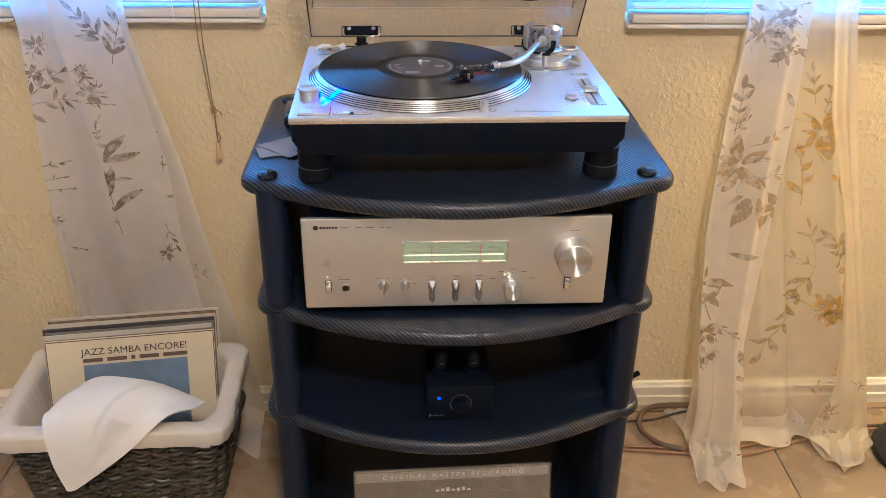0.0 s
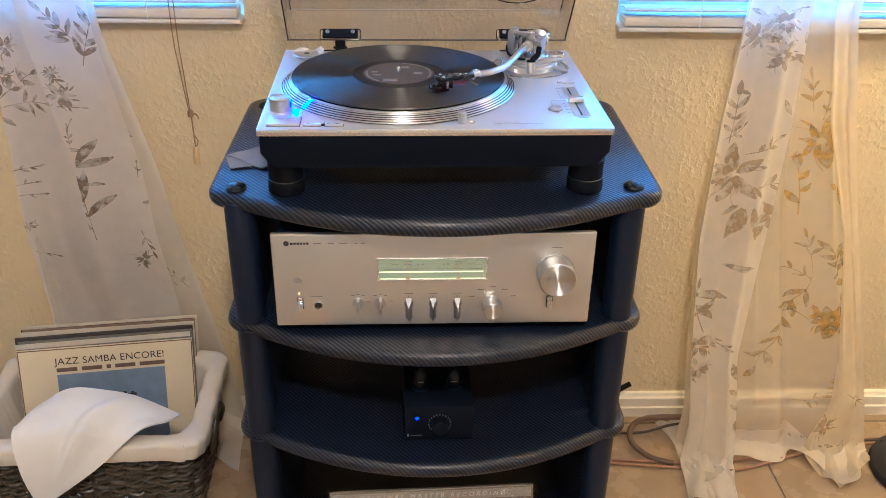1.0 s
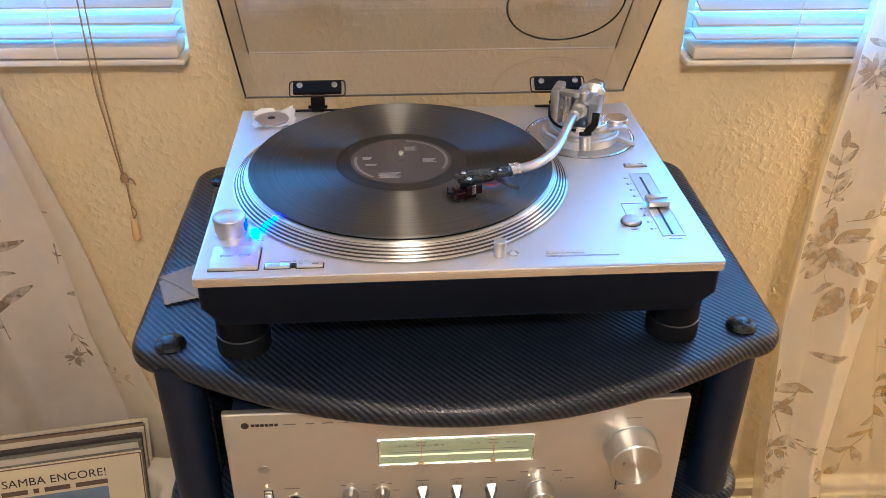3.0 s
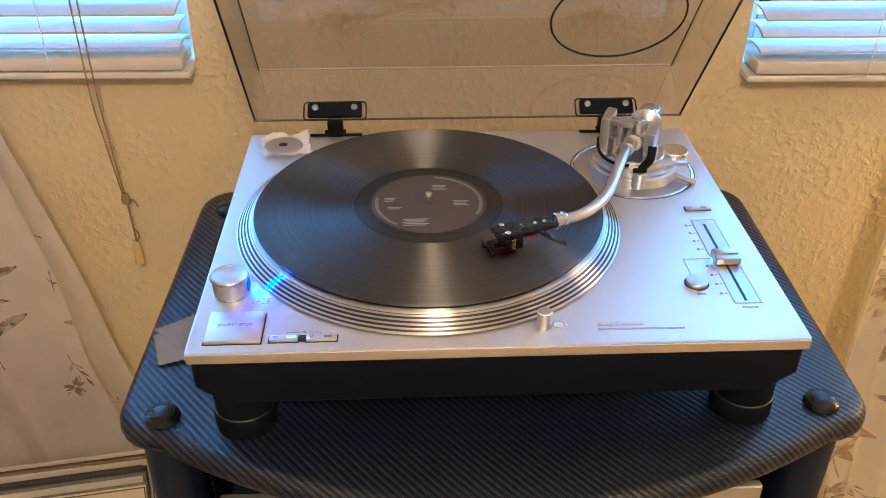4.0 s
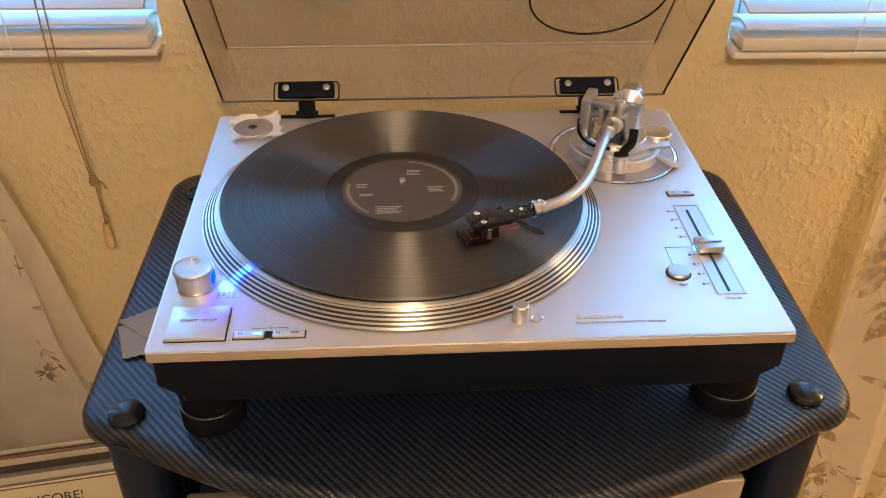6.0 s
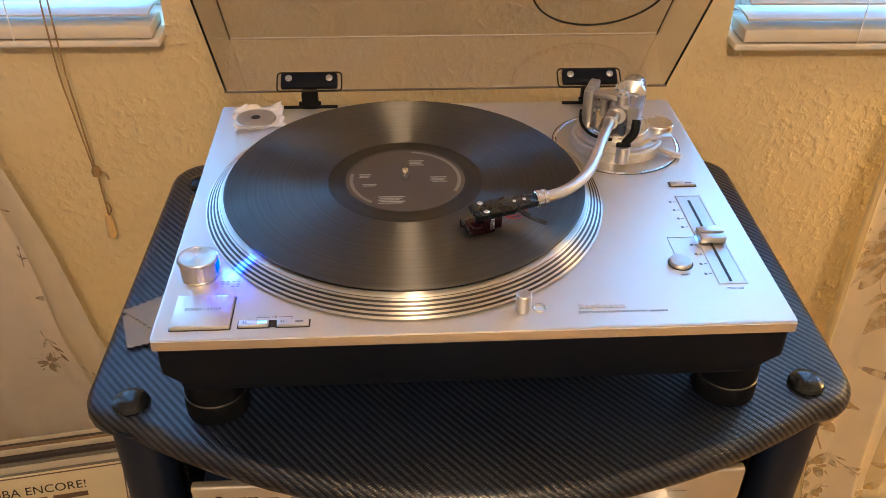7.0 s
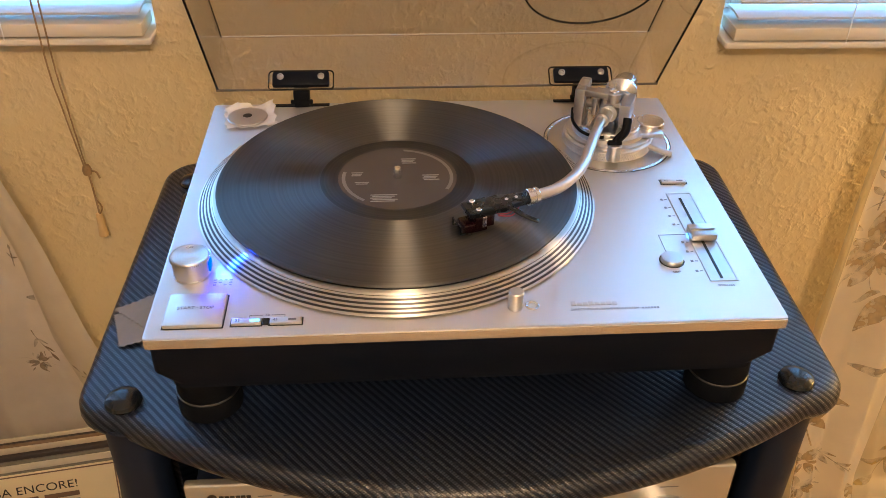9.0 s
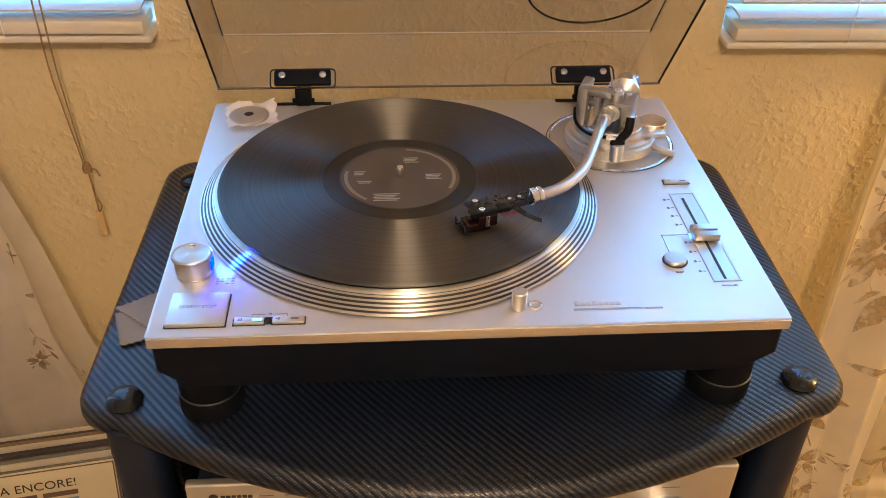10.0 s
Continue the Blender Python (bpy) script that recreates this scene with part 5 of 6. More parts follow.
def pinked(corners, z, n=14):
    """A flat four-cornered cloth with zigzag edges."""
    bm = bmesh.new()
    ring = []
    cs = [Vector(c) for c in corners]
    for i in range(len(cs)):
        a, b = cs[i], cs[(i + 1) % len(cs)]
        d = (b - a).normalized()
        nrm = Vector((d.y, -d.x))
        for k in range(n * 2):
            s = k / (n * 2)
            p = a.lerp(b, s) + nrm * (0.0016 if k % 2 else 0.0)
            ring.append((p.x, p.y, z + 0.001 * math.sin(5 * s)))
    top = [bm.verts.new((x, y, h + 0.0010)) for x, y, h in ring]
    bot = [bm.verts.new((x, y, h)) for x, y, h in ring]
    bm.faces.new(top)
    bm.faces.new(bot[::-1])
    for i in range(len(ring)):
        j = (i + 1) % len(ring)
        bm.faces.new((bot[i], bot[j], top[j], top[i]))
    return bm


part("lower_layer", pinked([(-0.048, 0.006), (-0.034, -0.035), (0.045, -0.010), (0.055, 0.040)], 0.0), GREY_CLOTH, mf, smooth=60)
part("upper_layer", pinked([(-0.050, 0.012), (0.010, -0.037), (0.060, 0.030), (0.030, 0.062)], 0.0016), GREY_CLOTH, mf, smooth=60)
# spare black headshell case beside the turntable
hs = thing("black_case", pose(-0.212, -0.245, 0.780, 0, 0, 4), "small black plastic case standing beside the turntable", "case")
bm = box(-0.007, 0.014, -0.050, 0.040, 0.0, 0.018, 0.005, 3)
part("body", bm, BLACK_GLOSS, hs)

# ---- amplifier on the second shelf ----
AMP_Z = 0.579
amp = thing("amplifier", pose(0.0490, -0.5350, AMP_Z, 0, 0, 0.8), "silver integrated amplifier with a lit twin-meter window", "amplifier")
AW, A0, A1 = 0.2175, 0.0145, 0.1575
part("faceplate", box(-AW, AW, 0.0, 0.0085, A0, A1, 0.0022, 3), AMP_FACE, amp, "brushed silver aluminium faceplate")
part("chassis", box(-AW + 0.008, AW - 0.008, 0.0085, 0.330, A0 + 0.002, A1 - 0.003, 0.002), BLACK_TUBE, amp, "black steel chassis")
for fx in (-0.150, 0.150):
    for fy in (0.045, 0.290):
        part("foot", cyl(0.024, 0.0, A0 + 0.002, 0.0015, 36, at=(fx, fy, 0)), BLACK_RUBBER, amp)


def front(x, z, y=0.0):
    """A pose on the faceplate: local z looks out of it."""
    return pose(x, y, z, 90, 0, 0)


DX0, DX1, DZ0, DZ1 = -0.0755, 0.0705, 0.0880, 0.1190
bm = bmesh.new()
for p in ((DX0 - 0.0016, DX1 + 0.0016, DZ1, DZ1 + 0.0016), (DX0 - 0.0016, DX1 + 0.0016, DZ0 - 0.0016, DZ0), (DX0 - 0.0016, DX0, DZ0, DZ1), (DX1, DX1 + 0.0016, DZ0, DZ1)):
    box(p[0], p[1], -0.0012, 0.001, p[2], p[3], 0.0003, 1, bm=bm)
meter = part("meter_window", bm, CHROME, amp, "lit green twin-meter window")
part("meter_panel", box(DX0, DX1, -0.0004, 0.0006, DZ0, DZ1), METER, meter)
part("lamp_bar", box(DX0 + 0.001, DX1 - 0.004, -0.0008, -0.0004, 0.0985, 0.1003), METER_BRIGHT, meter)
part("lamp_bar", box(DX0 + 0.001, DX1 - 0.001, -0.0008, -0.0004, DZ0 + 0.0003, DZ0 + 0.0014), METER_BRIGHT, meter)
bm = bmesh.new()
for cx in (-0.037, 0.032):
    for i in range(8):
        if i % 3 != 2:
            box(cx - 0.021 + 0.0058 * i, cx - 0.0185 + 0.0058 * i, -0.0007, -0.0004, 0.1105, 0.1120, bm=bm)
    box(cx - 0.0300, cx + 0.0320, -0.0007, -0.0004, 0.1036, 0.1041, bm=bm)
    box(cx - 0.0040, cx + 0.0060, -0.0007, -0.0004, 0.1150, 0.1156, bm=bm)
part("meter_scale", bm, INK, meter)
for cx in (-0.036, 0.033):
    part("needle", box(cx - 0.0004, cx + 0.0004, -0.0011, -0.0007, 0.0960, 0.1160), NEEDLE, meter, "red meter needle")
    bm = lathe([(0, 0), (0.0030, 0), (0.0026, 0.0004), (0, 0.0006)], 20)
    bm.transform(front(cx, DZ0 + 0.0012, -0.0008))
    part("needle_hub", bm, TASSEL, meter)
ob = part("meter_glass", box(DX0, DX1, -0.0022, -0.0018, DZ0, DZ1), CLEAR, meter)
ob.visible_shadow = False
# big volume knob
VX, VZ = 0.1650, 0.0980


def knob_at(name, x, z, profile, material, label="", steps=48):
    bm = lathe(profile, steps)
    ob = part(name, bm, material, amp, label)
    ob.matrix_basis = front(x, z)
    return ob


vol = knob_at("volume_knob", VX, VZ, [(0.0265, 0), (0.0265, 0.0015), (0.0252, 0.0020), (0.0252, 0.0250), (0.0240, 0.0262)], SATIN, "large turned aluminium volume knob", 72)
ob = part("knob_face", lathe([(0.0241, 0.0262), (0.010, 0.0258), (0, 0.0257)], 72), TURNED, vol)
ob = part("pointer", lathe([(0.0016, 0.0263), (0.0010, 0.0266), (0, 0.0266)], 12, at=(-0.012, 0.004, 0)), CHROME, vol)
sel = knob_at("selector_knob", 0.0805, 0.0445, [(0.0145, 0), (0.0145, 0.0010), (0.0128, 0.0014), (0.0128, 0.0165), (0.0120, 0.0175)], SATIN, "turned aluminium input selector", 60)
part("knob_face", lathe([(0.0121, 0.0175), (0.006, 0.0172), (0, 0.0172)], 60), TURNED, sel)
for lx in (-0.0350, -0.0015, 0.0322):
    bm = bmesh.new()
    lathe([(0.0060, 0), (0.0060, 0.0030), (0.0052, 0.0036), (0, 0.0036)], 28, bm=bm)
    base = [bm.verts.new(p) for p in ((-0.0046, 0.0085, 0.002), (0.0046, 0.0085, 0.002), (0.0046, -0.0230, 0.002), (-0.0046, -0.0230, 0.002))]
    ridge = [bm.verts.new(p) for p in ((0.0, -0.0020, 0.0150), (0.0, -0.0215, 0.0135))]
    for face in ((base[0], base[1], ridge[0]), (base[1], base[2], ridge[1], ridge[0]), (base[2], base[3], ridge[1]), (base[3], base[0], ridge[0], ridge[1]), base[::-1]):
        bm.faces.new(face)
    tone = part("tone_knob", bm, CAST, amp, "slim polished tone lever knob")
    tone.matrix_basis = front(lx, 0.0500)
    bm = bmesh.new()
    box(lx - 0.006, lx + 0.006, -0.0003, 0.0, 0.0645, 0.0653, bm=bm)
    box(lx - 0.0006, lx + 0.0006, -0.0003, 0.0, 0.0595, 0.0613, bm=bm)
    part("legend", bm, INK, amp)
for lx in (-0.1045, -0.0740):
    bm = lathe([(0.0085, 0), (0.0085, 0.0012), (0.0074, 0.0016), (0.0070, 0.0008), (0, 0.0008)], 36)
    box(-0.0022, 0.0022, -0.0095, 0.0085, 0.0008, 0.0110, 0.0014, bm=bm)
    sw = part("rotary_switch", bm, SATIN, amp, "small round rotary switch with a bar grip")
    sw.matrix_basis = front(lx, 0.0505)
    bm = bmesh.new()
    for k in (-1, 0, 1):
        box(lx + 0.007 * k - 0.0024, lx + 0.007 * k + 0.0024, -0.0003, 0.0, 0.0622 + 0.002 * (k == 0), 0.0630 + 0.002 * (k == 0), bm=bm)
    box(lx + 0.0105, lx + 0.0175, -0.0003, 0.0, 0.0530, 0.0536, bm=bm)
    part("legend", bm, INK, amp)
bm = bmesh.new()
for i in range(5):
    a = radians(150 - 30 * i)
    x, z = 0.0805 + 0.024 * math.cos(a), 0.0445 + 0.024 * math.sin(a)
    box(x - 0.0005, x + 0.0005, -0.0003, 0.0, z - 0.0005, z + 0.0005, bm=bm)
    x, z = 0.0805 + 0.033 * math.cos(a), 0.0445 + 0.030 * math.sin(a)
    box(x - 0.0042, x + 0.0042, -0.0003, 0.0, z - 0.0005, z + 0.0005, bm=bm)
part("legend", bm, INK, amp)
part("source_lamp", box(0.0688, 0.0702, -0.0006, 0.0, 0.0650, 0.0664), AMBER_LED, amp)
# power and mute toggles
for lx, lz in ((-0.1835, 0.0530), (0.1605, 0.0520)):
    part("toggle_frame", box(lx - 0.0045, lx + 0.0045, -0.0008, 0.0, lz - 0.0110, lz + 0.0075, 0.0003, 1), DARK_SLOT, amp)
    bm = box(lx - 0.0038, lx + 0.0038, -0.0060, 0.0, lz - 0.0105, lz + 0.0010, 0.0010)
    box(lx - 0.0036, lx + 0.0036, -0.0026, 0.0, lz + 0.0010, lz + 0.0070, 0.0006, bm=bm)
    part("toggle", bm, CHROME, amp, "bright metal toggle switch")
part("power_lamp", box(-0.1850, -0.1835, -0.0006, 0.0, 0.0650, 0.0680), AMBER_LED, amp)
bm = lathe([(0.0064, 0), (0.0060, 0.0006), (0.0052, 0.0006), (0.0050, 0.0002), (0, 0.0002)], 32)
ir = part("remote_eye", bm, SATIN, amp)
ir.matrix_basis = front(-0.1850, 0.0868)
bm = lathe([(0.0066, 0), (0.0066, 0.0014), (0.0050, 0.0018)], 32)
jk = part("headphone_jack", bm, CHROME, amp)
jk.matrix_basis = front(-0.1590, 0.0480)
ob = part("jack_hole", lathe([(0.0051, 0.0017), (0.0036, 0.0006), (0, 0.0006)], 28), BLACK_GLOSS, jk)
bm = bmesh.new()
for p in ((-0.1690, -0.1530, 0.0612, 0.0620), (0.1520, 0.1650, 0.0645, 0.0652), (0.1580, 0.1730, 0.1345, 0.1352)):
    box(p[0], p[1], -0.0003, 0.0, p[2], p[3], bm=bm)
part("legend", bm, INK, amp)
# maker's mark and model line as plain bars
bm = lathe([(0.0036, 0), (0.0036, 0.0004), (0, 0.0004)], 24)
bm.transform(front(-0.1970, 0.1440))
for i in range(6):
    box(-0.1915 + 0.0042 * i, -0.1881 + 0.0042 * i, -0.0004, 0.0, 0.1425, 0.1455, bm=bm)
part("maker_mark", bm, BLACK_INK, amp)
bm = bmesh.new()
for x, w in ((-0.1620, 0.0180), (-0.1420, 0.0130), (-0.1270, 0.0170), (-0.1070, 0.0070), (-0.0985, 0.0100)):
    box(x, x + w * 0.62, -0.0003, 0.0, 0.1434, 0.1444, bm=bm)
part("model_line", bm, INK, amp)

# ---- headphone preamplifier with two valves, third shelf ----
pre = thing("valve_preamplifier", pose(0.0590, -0.5320, 0.379, 0, 0, 1.5), "small black valve preamplifier with a blue indicator", "preamplifier")
part("case", box(-0.0515, 0.0515, 0.0, 0.110, 0.003, 0.066, 0.0020), PLINTH_BLACK, pre)
for fx in (-0.040, 0.040):
    for fy in (0.012, 0.095):
        part("foot", cyl(0.006, 0.0, 0.004, 0, 16, at=(fx, fy, 0)), BLACK_RUBBER, pre)
bm = lathe([(0.0042, 0), (0.0042, 0.0008), (0.0030, 0.0010)], 24)
bm.transform(front(-0.0330, 0.0460))
part("lamp_bezel", bm, BLACK_GLOSS, pre)
bm = lathe([(0.0030, 0.0), (0.0026, 0.0014), (0, 0.0018)], 20)
bm.transform(front(-0.0330, 0.0460))
part("indicator", bm, BLUE_LED, pre, "glowing blue indicator")
bm = lathe([(0.0120, 0), (0.0120, 0.0120), (0.0110, 0.0132), (0, 0.0130)], 40)
bm.transform(front(0.0010, 0.0345))
part("level_knob", bm, PLINTH_BLACK, pre)
bm = bmesh.new()
for i in range(17):
    a = radians(-40 + 260 * i / 16)
    x, z = 0.0010 + 0.0165 * math.cos(a), 0.0345 + 0.0165 * math.sin(a)
    box(x - 0.0007, x + 0.0007, -0.0003, 0.0, z - 0.0012, z + 0.0012, bm=bm)
box(-0.0430, -0.0250, -0.0003, 0.0, 0.0125, 0.0136, bm=bm)
box(-0.0480, -0.0455, -0.0003, 0.0, 0.0110, 0.0160, bm=bm)
part("legend", bm, mat("dim_ink", (0.16, 0.16, 0.19), 0.5), pre)
for vx in (-0.026, 0.024):
    valve = part("valve", lathe([(0.0105, 0.066), (0.0105, 0.084), (0.0095, 0.091), (0.0050, 0.096), (0.002, 0.099), (0, 0.100)], 28, at=(vx, 0.050, 0)), CAP_BLACK, pre, "dark glass valve")
    # small pale bar across the valve's front
    part("valve_mark", box(vx - 0.0040, vx + 0.0040, 0.0388, 0.0396, 0.0815, 0.0830), LABEL_INK, valve)
    part("socket", lathe([(0.0140, 0.066), (0.0140, 0.070), (0.0115, 0.071)], 28, at=(vx, 0.050, 0)), BLACK_TUBE, valve)

# ---- record sleeve standing on the bottom shelf ----
def sleeve(name, where, w, h, thick, material, label, group=""):
    t = thing(name, where, label, "record sleeve", group)
    part("cover", box(-w / 2, w / 2, 0, thick, 0, h, 0.0006, 1), material, t)
    return t


lp = sleeve("record_sleeve", pose(0.0530, -0.5720, 0.0430, -7, -0.6, 2.0), 0.318, 0.250, 0.006, CARD_GREY, "grey record sleeve in clear plastic, standing on the shelf")
part("title_band", box(-0.1560, 0.1560, -0.0006, 0.0, 0.2300, 0.2470), CARD_BAND, lp, "silver title band")
words("ORIGINAL MASTER RECORDING", 0.0112, pose(0, -0.0008, 0.2384, 90), WHITE_INK, lp, align="CENTER", spacing=1.62, shear=0.2, stretch=0.93)
bm = bmesh.new()
for i in range(7):
    box(-0.028 + 0.0085 * i, -0.0225 + 0.0085 * i, -0.0006, 0.0, 0.2065 + 0.001 * (i % 2), 0.2105 + 0.0015 * (i % 3), bm=bm)
part("title_mark", bm, WHITE_INK, lp)
ob = part("plastic_sleeve", box(-0.1605, 0.1605, -0.0022, -0.0016, 0, 0.2530), CLEAR, lp, "clear plastic outer sleeve")
ob.visible_shadow = False

# ---- wicker basket with liner, sleeves and towel ----
BX, BY = -0.5730, -0.2060
basket = thing("wicker_basket", pose(BX, BY, 0, 0, 0, 1.5), "dark woven wicker basket with a cream cloth liner", "basket")
BH = 0.205


def rim(z, grow=0.0):
    s = z / 0.22
    hx, hy = 0.174 + 0.028 * s + grow, 0.106 + 0.026 * s + grow
    return hx, hy


def around(z, grow, n, wave=None):
    """Points round the basket's rounded rectangle."""
    hx, hy = rim(z, grow)
    r = 0.035
    base_pts = round_rect(-hx, hx, -hy, hy, r, 8)
    pts = [Vector((x, y, z)) for x, y in base_pts]
    lens = [(pts[(i + 1) % len(pts)] - pts[i]).length for i in range(len(pts))]
    total, out, i, acc = sum(lens), [], 0, 0.0
    for k in range(n):
        want = total * k / n
        while acc + lens[i] < want:
            acc += lens[i]
            i += 1
        p = pts[i].lerp(pts[(i + 1) % len(pts)], (want - acc) / max(lens[i], 1e-6))
        if wave:
            d = (pts[(i + 1) % len(pts)] - pts[i]).normalized()
            off, lift = wave(k)
            p = p + Vector((d.y, -d.x, 0)) * off + Vector((0, 0, lift))
        out.append(p)
    return out


rng = random.Random(3)
STAKES = 38
for row in range(17):
    z = 0.010 + row * 0.0118
    for half in (0, 1):
        ph = math.pi * ((row + half) % 2)
        amp_w, jit = 0.0062, [rng.uniform(-0.0019, 0.0019) for _ in range(216)]
        pts = around(z, 0.0, 216, lambda k: (amp_w * math.sin(math.pi * STAKES / 216 * k * 1.0 + ph), jit[k] + 0.0022 * math.cos(math.pi * STAKES / 216 * k + ph) * (1 if half else -1)))
        part("wicker_strand", tube(pts, [0.0050 + 0.5 * j for j in jit], 6, loop=True), WICKER, basket)
stake_pts_low, stake_pts_high = around(0.004, 0, STAKES), around(BH, 0, STAKES)
for a, b in zip(stake_pts_low, stake_pts_high):
    part("stake", tube([a, b], 0.0034, 6), WICKER, basket)
part("bottom", slab(round_rect(-0.172, 0.172, -0.104, 0.104, 0.03), 0.002, 0.010, nose=0.003, seg=4), WICKER, basket)
# handle loop on the short side
bm = tube(smooth_path([(0.202, -0.045, 0.120), (0.211, -0.040, 0.150), (0.213, -0.015, 0.178), (0.213, 0.015, 0.178), (0.211, 0.040, 0.150), (0.202, 0.045, 0.120)]), 0.009, 10)
part("handle", bm, WICKER, basket)


def liner_pt(u, v):
    """Profile from the inside bottom over the rim and down the outside."""
    n = 120
    k = u * n
    if v < 0.45:
        s = v / 0.45
        z, g = 0.02 + s * (BH - 0.012), -0.024 + 0.006 * s
    elif v < 0.62:
        a = math.pi * (v - 0.45) / 0.17
        z, g = BH + 0.008 + 0.007 * math.sin(a), -0.018 + 0.018 * (1 - math.cos(a))
    else:
        s = (v - 0.62) / 0.38
        z, g = BH + 0.008 - 0.033 * s, 0.018 + 0.002 * math.sin(3 * s)
    fold = 0.0010 * math.sin(0.9 * k) + 0.0007 * math.sin(2.3 * k + 4 * v)
    hx, hy = rim(max(z, 0.02), g + fold * (0.4 + v))
    pts = round_rect(-hx, hx, -hy, hy, 0.035, 8)
    m = len(pts)
    pos = (u % 1.0) * 4
    side = int(pos) % 4
    # even steps along each side, corner arcs included
    order = pts[side * 9:side * 9 + 9] + [pts[(side * 9 + 9) % m]]
    f = pos - int(pos)
    lens = [math.dist(order[i], order[i + 1]) for i in range(9)]
    want, acc = f * sum(lens), 0.0
    for i in range(9):
        if acc + lens[i] >= want or i == 8:
            q = min((want - acc) / max(lens[i], 1e-6), 1)
            x, y = order[i][0] + (order[i + 1][0] - order[i][0]) * q, order[i][1] + (order[i + 1][1] - order[i][1]) * q
            return Vector((x, y, z + 0.0018 * math.sin(0.5 * k + 1) * (v > 0.6)))
        acc += lens[i]


bm = grid(160, 26, liner_pt)
bmesh.ops.remove_doubles(bm, verts=bm.verts, dist=0.0004)
part("liner", bm, LINER, basket, "cream cotton liner folded over the rim", smooth=80)

# sleeves leaning in the basket
looks = (CARD_CREAM, CARD_GREY, CARD_WHITE, CARD_GREY, CARD_DARK, CARD_DARK, CARD_WHITE, CARD_BROWN, CARD_DARK, CARD_WHITE)
labels = {id(CARD_CREAM): "cream record sleeve with worn edges, leaning in the basket", id(CARD_WHITE): "aged off-white record sleeve leaning in the basket",
          id(CARD_GREY): "grey-brown record sleeve leaning in the basket", id(CARD_BROWN): "brown record sleeve leaning in the basket", id(CARD_DARK): "dark record sleeve leaning in the basket"}
lean = Matrix.Translation((-0.5770, -0.1920, -0.004)) @ pose(0, 0, 0, 0, 0, 12.5) @ pose(0, 0, 0, -9, 3.0, 0)
deep = 0.0
for i, m in enumerate(looks):
    w = 0.321 + rng.uniform(-0.002, 0.002)
    th = (0.004, 0.004, 0.003, 0.005, 0.006, 0.004, 0.004, 0.004, 0.004, 0.003)[i]
    dz, dx = (0.0, 0.001, 0.002, 0.006, 0.012, 0.010, 0.016, 0.020, 0.018, 0.022)[i], (0.0, 0.003, -0.002, 0.003, 0.004, -0.003, 0.003, 0.006, 0.004, 0.010)[i]
    at = lean @ pose(dx, deep, 0.004 + dz * 0.9 - (0.007 if i < 2 else 0), rng.uniform(-0.4, 0.4), rng.uniform(-0.4, 0.4), 0)
    s = sleeve("record_sleeve", at, w, 0.302, th, m, labels[id(m)], "sleeves in the basket")
    deep += th + 0.0016
    if i == 0:
        bm = box(-w / 2 + 0.001, w / 2 - 0.001, -0.0005, 0.0, 0.2992, 0.3012)
        box(w / 2 - 0.0028, w / 2 - 0.001, -0.0005, 0.0, 0.004, 0.2990, bm=bm)
        box(-w / 2 + 0.001, -w / 2 + 0.0028, -0.0005, 0.0, 0.004, 0.2990, bm=bm)
        part("worn_edge", bm, BROWN_INK, s, "dark rubbed edges")
        part("photo", box(-0.0930, 0.1050, -0.0006, 0.0, 0.060, 0.2470), CARD_BLUE, s, "slate-blue cover photograph")
        words("JAZZ SAMBA ENCORE!", 0.0200, pose(-0.0950, -0.0008, 0.2740, 90), BLACK_INK, s, stretch=0.98, spacing=1.02)
        x = -0.0930
        for n in (4, 4, 1, 4, 5):
            part("name_bar", box(x, x + 0.0098 * n - 0.002, -0.0007, 0.0, 0.2525, 0.2605), BROWN_INK, s)
            x += 0.0098 * n + 0.0060
        bm = box(0.018, 0.048, -0.0009, -0.0006, 0.1900, 0.1950)
        box(0.022, 0.030, -0.0009, -0.0006, 0.1950, 0.1995, bm=bm)
        box(0.038, 0.043, -0.0009, -0.0006, 0.1950, 0.1985, bm=bm)
        part("photo_detail", bm, BLACK_INK, s)

# white towel thrown over the front rim
towel = thing("white_towel", pose(-0.612, -0.328, 0.001), "white cotton towel draped over the front rim of the basket", "towel")


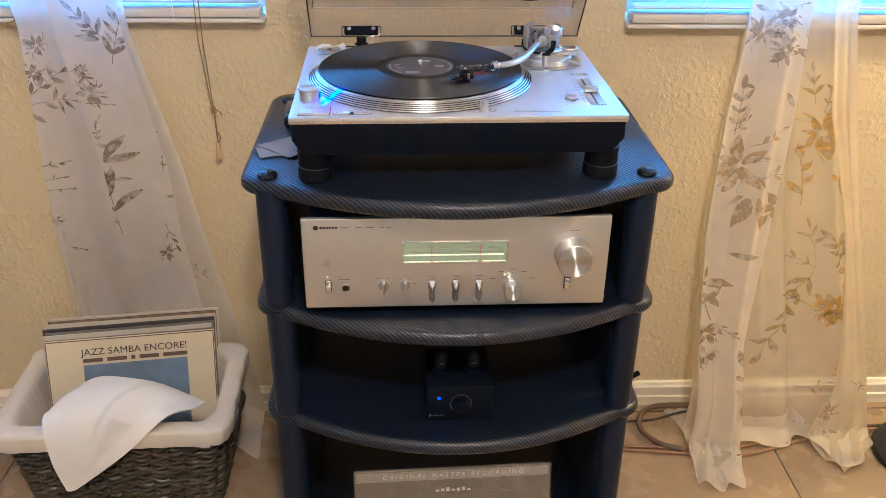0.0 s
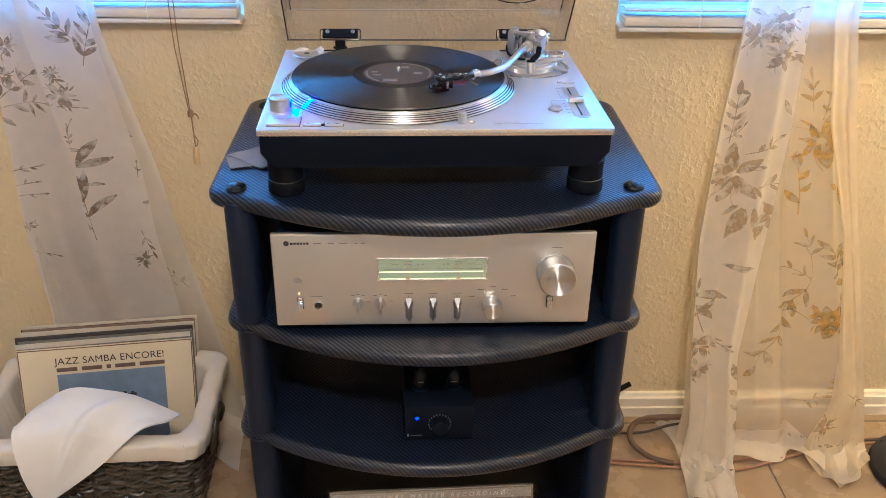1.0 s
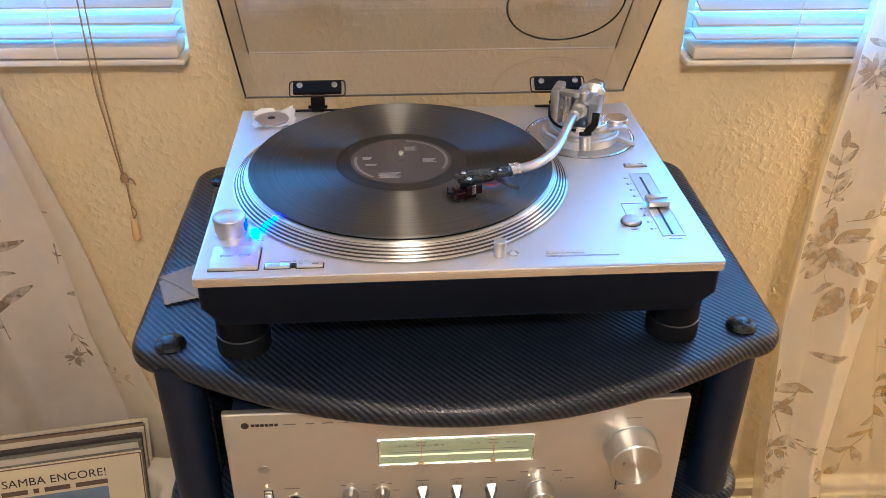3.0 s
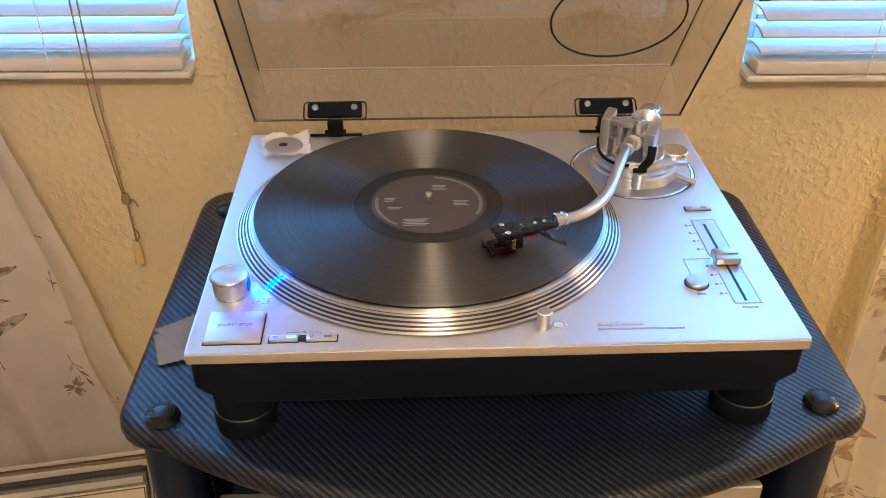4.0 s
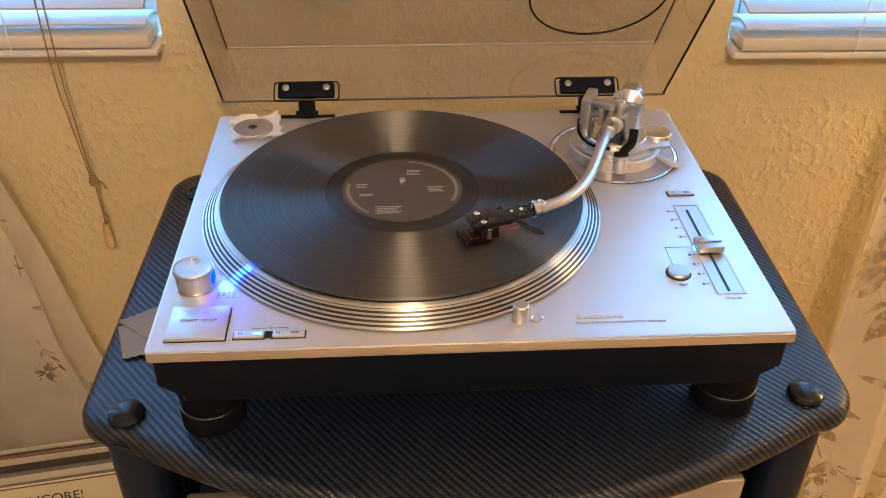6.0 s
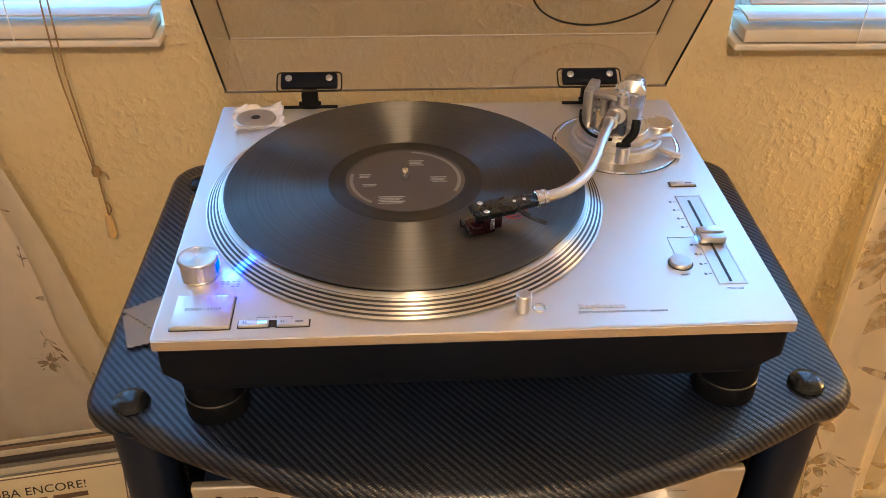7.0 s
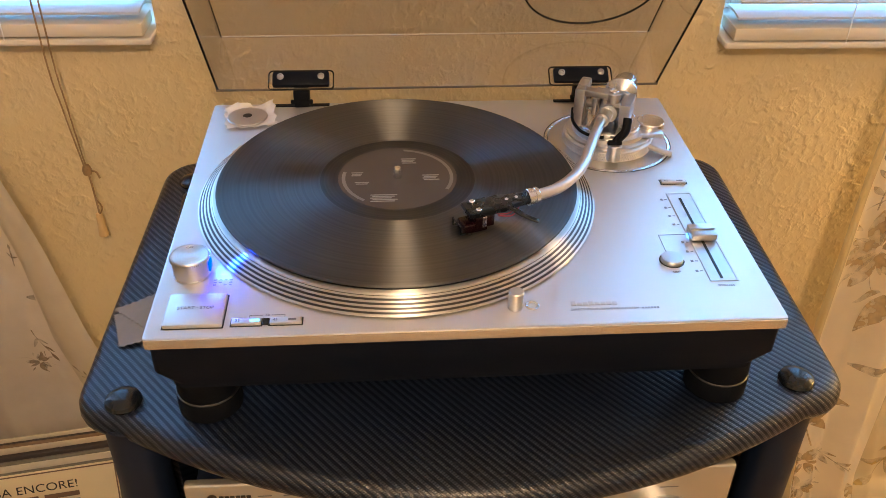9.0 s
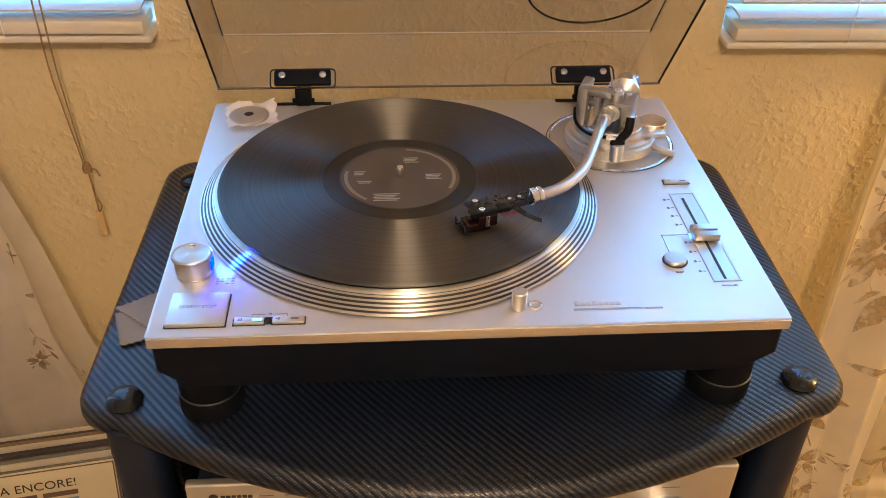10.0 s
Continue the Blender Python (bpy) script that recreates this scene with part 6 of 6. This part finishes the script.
def towel_pt(u, v):
    # u across from left to right, v from inside the basket over the rim to the hanging tip
    left = [(-0.050, 0.060, 0.222), (-0.062, 0.010, 0.241), (-0.065, -0.027, 0.240), (-0.057, -0.040, 0.170), (-0.042, -0.040, 0.100)]
    mid = [(0.040, 0.058, 0.282), (0.034, 0.020, 0.277), (0.020, -0.026, 0.247), (0.000, -0.042, 0.172), (-0.034, -0.040, 0.100)]
    right = [(0.205, 0.050, 0.228), (0.190, 0.015, 0.240), (0.150, -0.020, 0.243), (0.078, -0.040, 0.186), (-0.026, -0.040, 0.103)]
    f = v * 4
    i = min(int(f), 3)
    s = f - i
    def cr(t):
        p0, p1, p2, p3 = (Vector(t[max(i - 1, 0)]), Vector(t[i]), Vector(t[i + 1]), Vector(t[min(i + 2, 4)]))
        return 0.5 * ((2 * p1) + (p2 - p0) * s + (2 * p0 - 5 * p1 + 4 * p2 - p3) * s * s + (3 * p1 - p0 - 3 * p2 + p3) * s ** 3)
    a, b, c = cr(left), cr(mid), cr(right)
    p = a * (1 - u) * (1 - 2 * u) + b * 4 * u * (1 - u) + c * u * (2 * u - 1)
    w = 0.0055 * math.sin(11 * u + 5 * v) * math.sin(math.pi * min(v * 1.1, 1)) + 0.0022 * math.sin(17 * u - 9 * v + 1)
    w *= (1 - v) ** 0.7
    ridge = 0.026 * math.exp(-((u - 0.84 + 0.30 * v) / 0.085) ** 2) * math.sin(math.pi * min(v * 1.15, 1)) ** 1.5
    return p + Vector((0, -0.4 * w - 0.5 * ridge * (v > 0.5), w + ridge))


bm = grid(72, 64, towel_pt, thick=0.004)
part("sheet", bm, WHITE_CLOTH, towel, smooth=80)

# ---- cables, lamp and floor ----
def cable(pts, r, material, label):
    t = thing("cable", pose(-0.010, -0.026, 0), label, "cable", "loose cables")
    part("wire", tube(smooth_path(pts, 8), r, 10), material, t)
    return t


cable([(0.30, -0.10, 0.006), (0.40, -0.128, 0.006), (0.52, -0.140, 0.006), (0.66, -0.150, 0.006), (0.80, -0.120, 0.006), (0.96, -0.085, 0.008), (1.30, -0.060, 0.006)], 0.0032, CABLE_BROWN, "thin copper-coloured speaker cable on the tiles")
cable([(0.30, -0.115, 0.006), (0.42, -0.140, 0.006), (0.56, -0.158, 0.006), (0.70, -0.170, 0.006), (0.86, -0.120, 0.006), (1.00, -0.098, 0.012), (1.32, -0.085, 0.006)], 0.0032, CABLE_BROWN, "thin copper-coloured speaker cable on the tiles")
cable([(0.32, -0.060, 0.006), (0.44, -0.050, 0.006), (0.53, -0.048, 0.006), (0.60, -0.040, 0.020), (0.70, -0.036, 0.030)], 0.0028, CABLE_DARK, "thin dark cable lying along the baseboard")
cable([(0.575, -0.150, 0.008), (0.530, -0.132, 0.010), (0.500, -0.090, 0.014), (0.506, -0.052, 0.024), (0.545, -0.034, 0.034), (0.640, -0.032, 0.034)], 0.0062, mat("brown_cord", (0.14, 0.085, 0.05), 0.45, vary=0.15, scale=80), "thick brown power cord looping on the floor")
cable([(0.915, -0.030, 0.080), (0.955, -0.040, 0.060), (0.985, -0.060, 0.030), (0.985, -0.075, 0.010), (0.940, -0.090, 0.006)], 0.0032, CABLE_DARK, "dark cable looping down to the tiles")
cable([(0.93, -0.105, 0.010), (1.00, -0.088, 0.012), (1.30, -0.070, 0.008)], 0.0032, CABLE_DARK, "dark cable running along the wall")
cable([(0.40, -0.120, 0.128), (0.452, -0.040, 0.100), (0.486, -0.018, 0.106), (0.502, -0.014, 0.112)], 0.0058, BLACK_RUBBER, "black power cable end beside the rack")

# dark base taken as a lamp's; pole and shade are unseen additions
lampo = thing("floor_lamp", pose(1.0980, -0.2100, 0), "round dark base on the tiles with an added, unseen lamp pole and shade", "lamp")
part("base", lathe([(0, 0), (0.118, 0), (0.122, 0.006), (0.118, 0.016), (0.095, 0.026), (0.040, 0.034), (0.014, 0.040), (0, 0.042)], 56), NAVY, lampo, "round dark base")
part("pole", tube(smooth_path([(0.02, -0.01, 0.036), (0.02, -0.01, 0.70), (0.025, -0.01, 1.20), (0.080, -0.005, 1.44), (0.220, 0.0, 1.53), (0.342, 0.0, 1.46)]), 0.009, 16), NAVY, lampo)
part("shade", lathe([(0.155, 1.24), (0.110, 1.47), (0.108, 1.47), (0.153, 1.24)], 48, at=(0.342, 0.000, 0), closed=True), SHADE, lampo, "added pale fabric shade, out of view")

fixture = thing("ceiling_light", pose(0.12, -1.95, TOP), "warm ceiling light with a round canopy", "lamp")
part("canopy", lathe([(0, 0), (0.075, 0), (0.070, -0.020), (0.020, -0.035), (0.012, -0.13), (0, -0.13)], 36), SATIN, fixture)
part("socket", lathe([(0.020, -0.13), (0.022, -0.165), (0, -0.165)], 24), SATIN, fixture)

# floor tiles
TS, GAP = 0.404, 0.005
bm = slab(round_rect(0, TS - GAP, 0, TS - GAP, 0.003, 2), -0.006, 0.0, nose=0.0012, seg=4)
tile_mesh = None
nx0, nx1 = math.floor((X0 - 0.767) / TS), math.ceil((X1 - 0.767) / TS)
for i in range(nx0, nx1):
    for j in range(-9, 1):
        x, y = 0.767 + GAP / 2 + i * TS, -0.036 + GAP / 2 + j * TS
        if y < Y0 or x < X0 - 0.01 or x + TS > X1 + 0.02 or y > -0.001 + 0.05:
            continue
        if j == 0:
            continue
        if tile_mesh is None:
            ob = part("tile", bm, TILE, floor)
            tile_mesh = ob.data
        else:
            ob = new("tile", tile_mesh)
            ob.parent = floor
        ob.location = (x, y, 0)
part("tile_strip", box(X0, X1, -0.036 + GAP / 2, -0.001, -0.006, 0.0), TILE, floor)
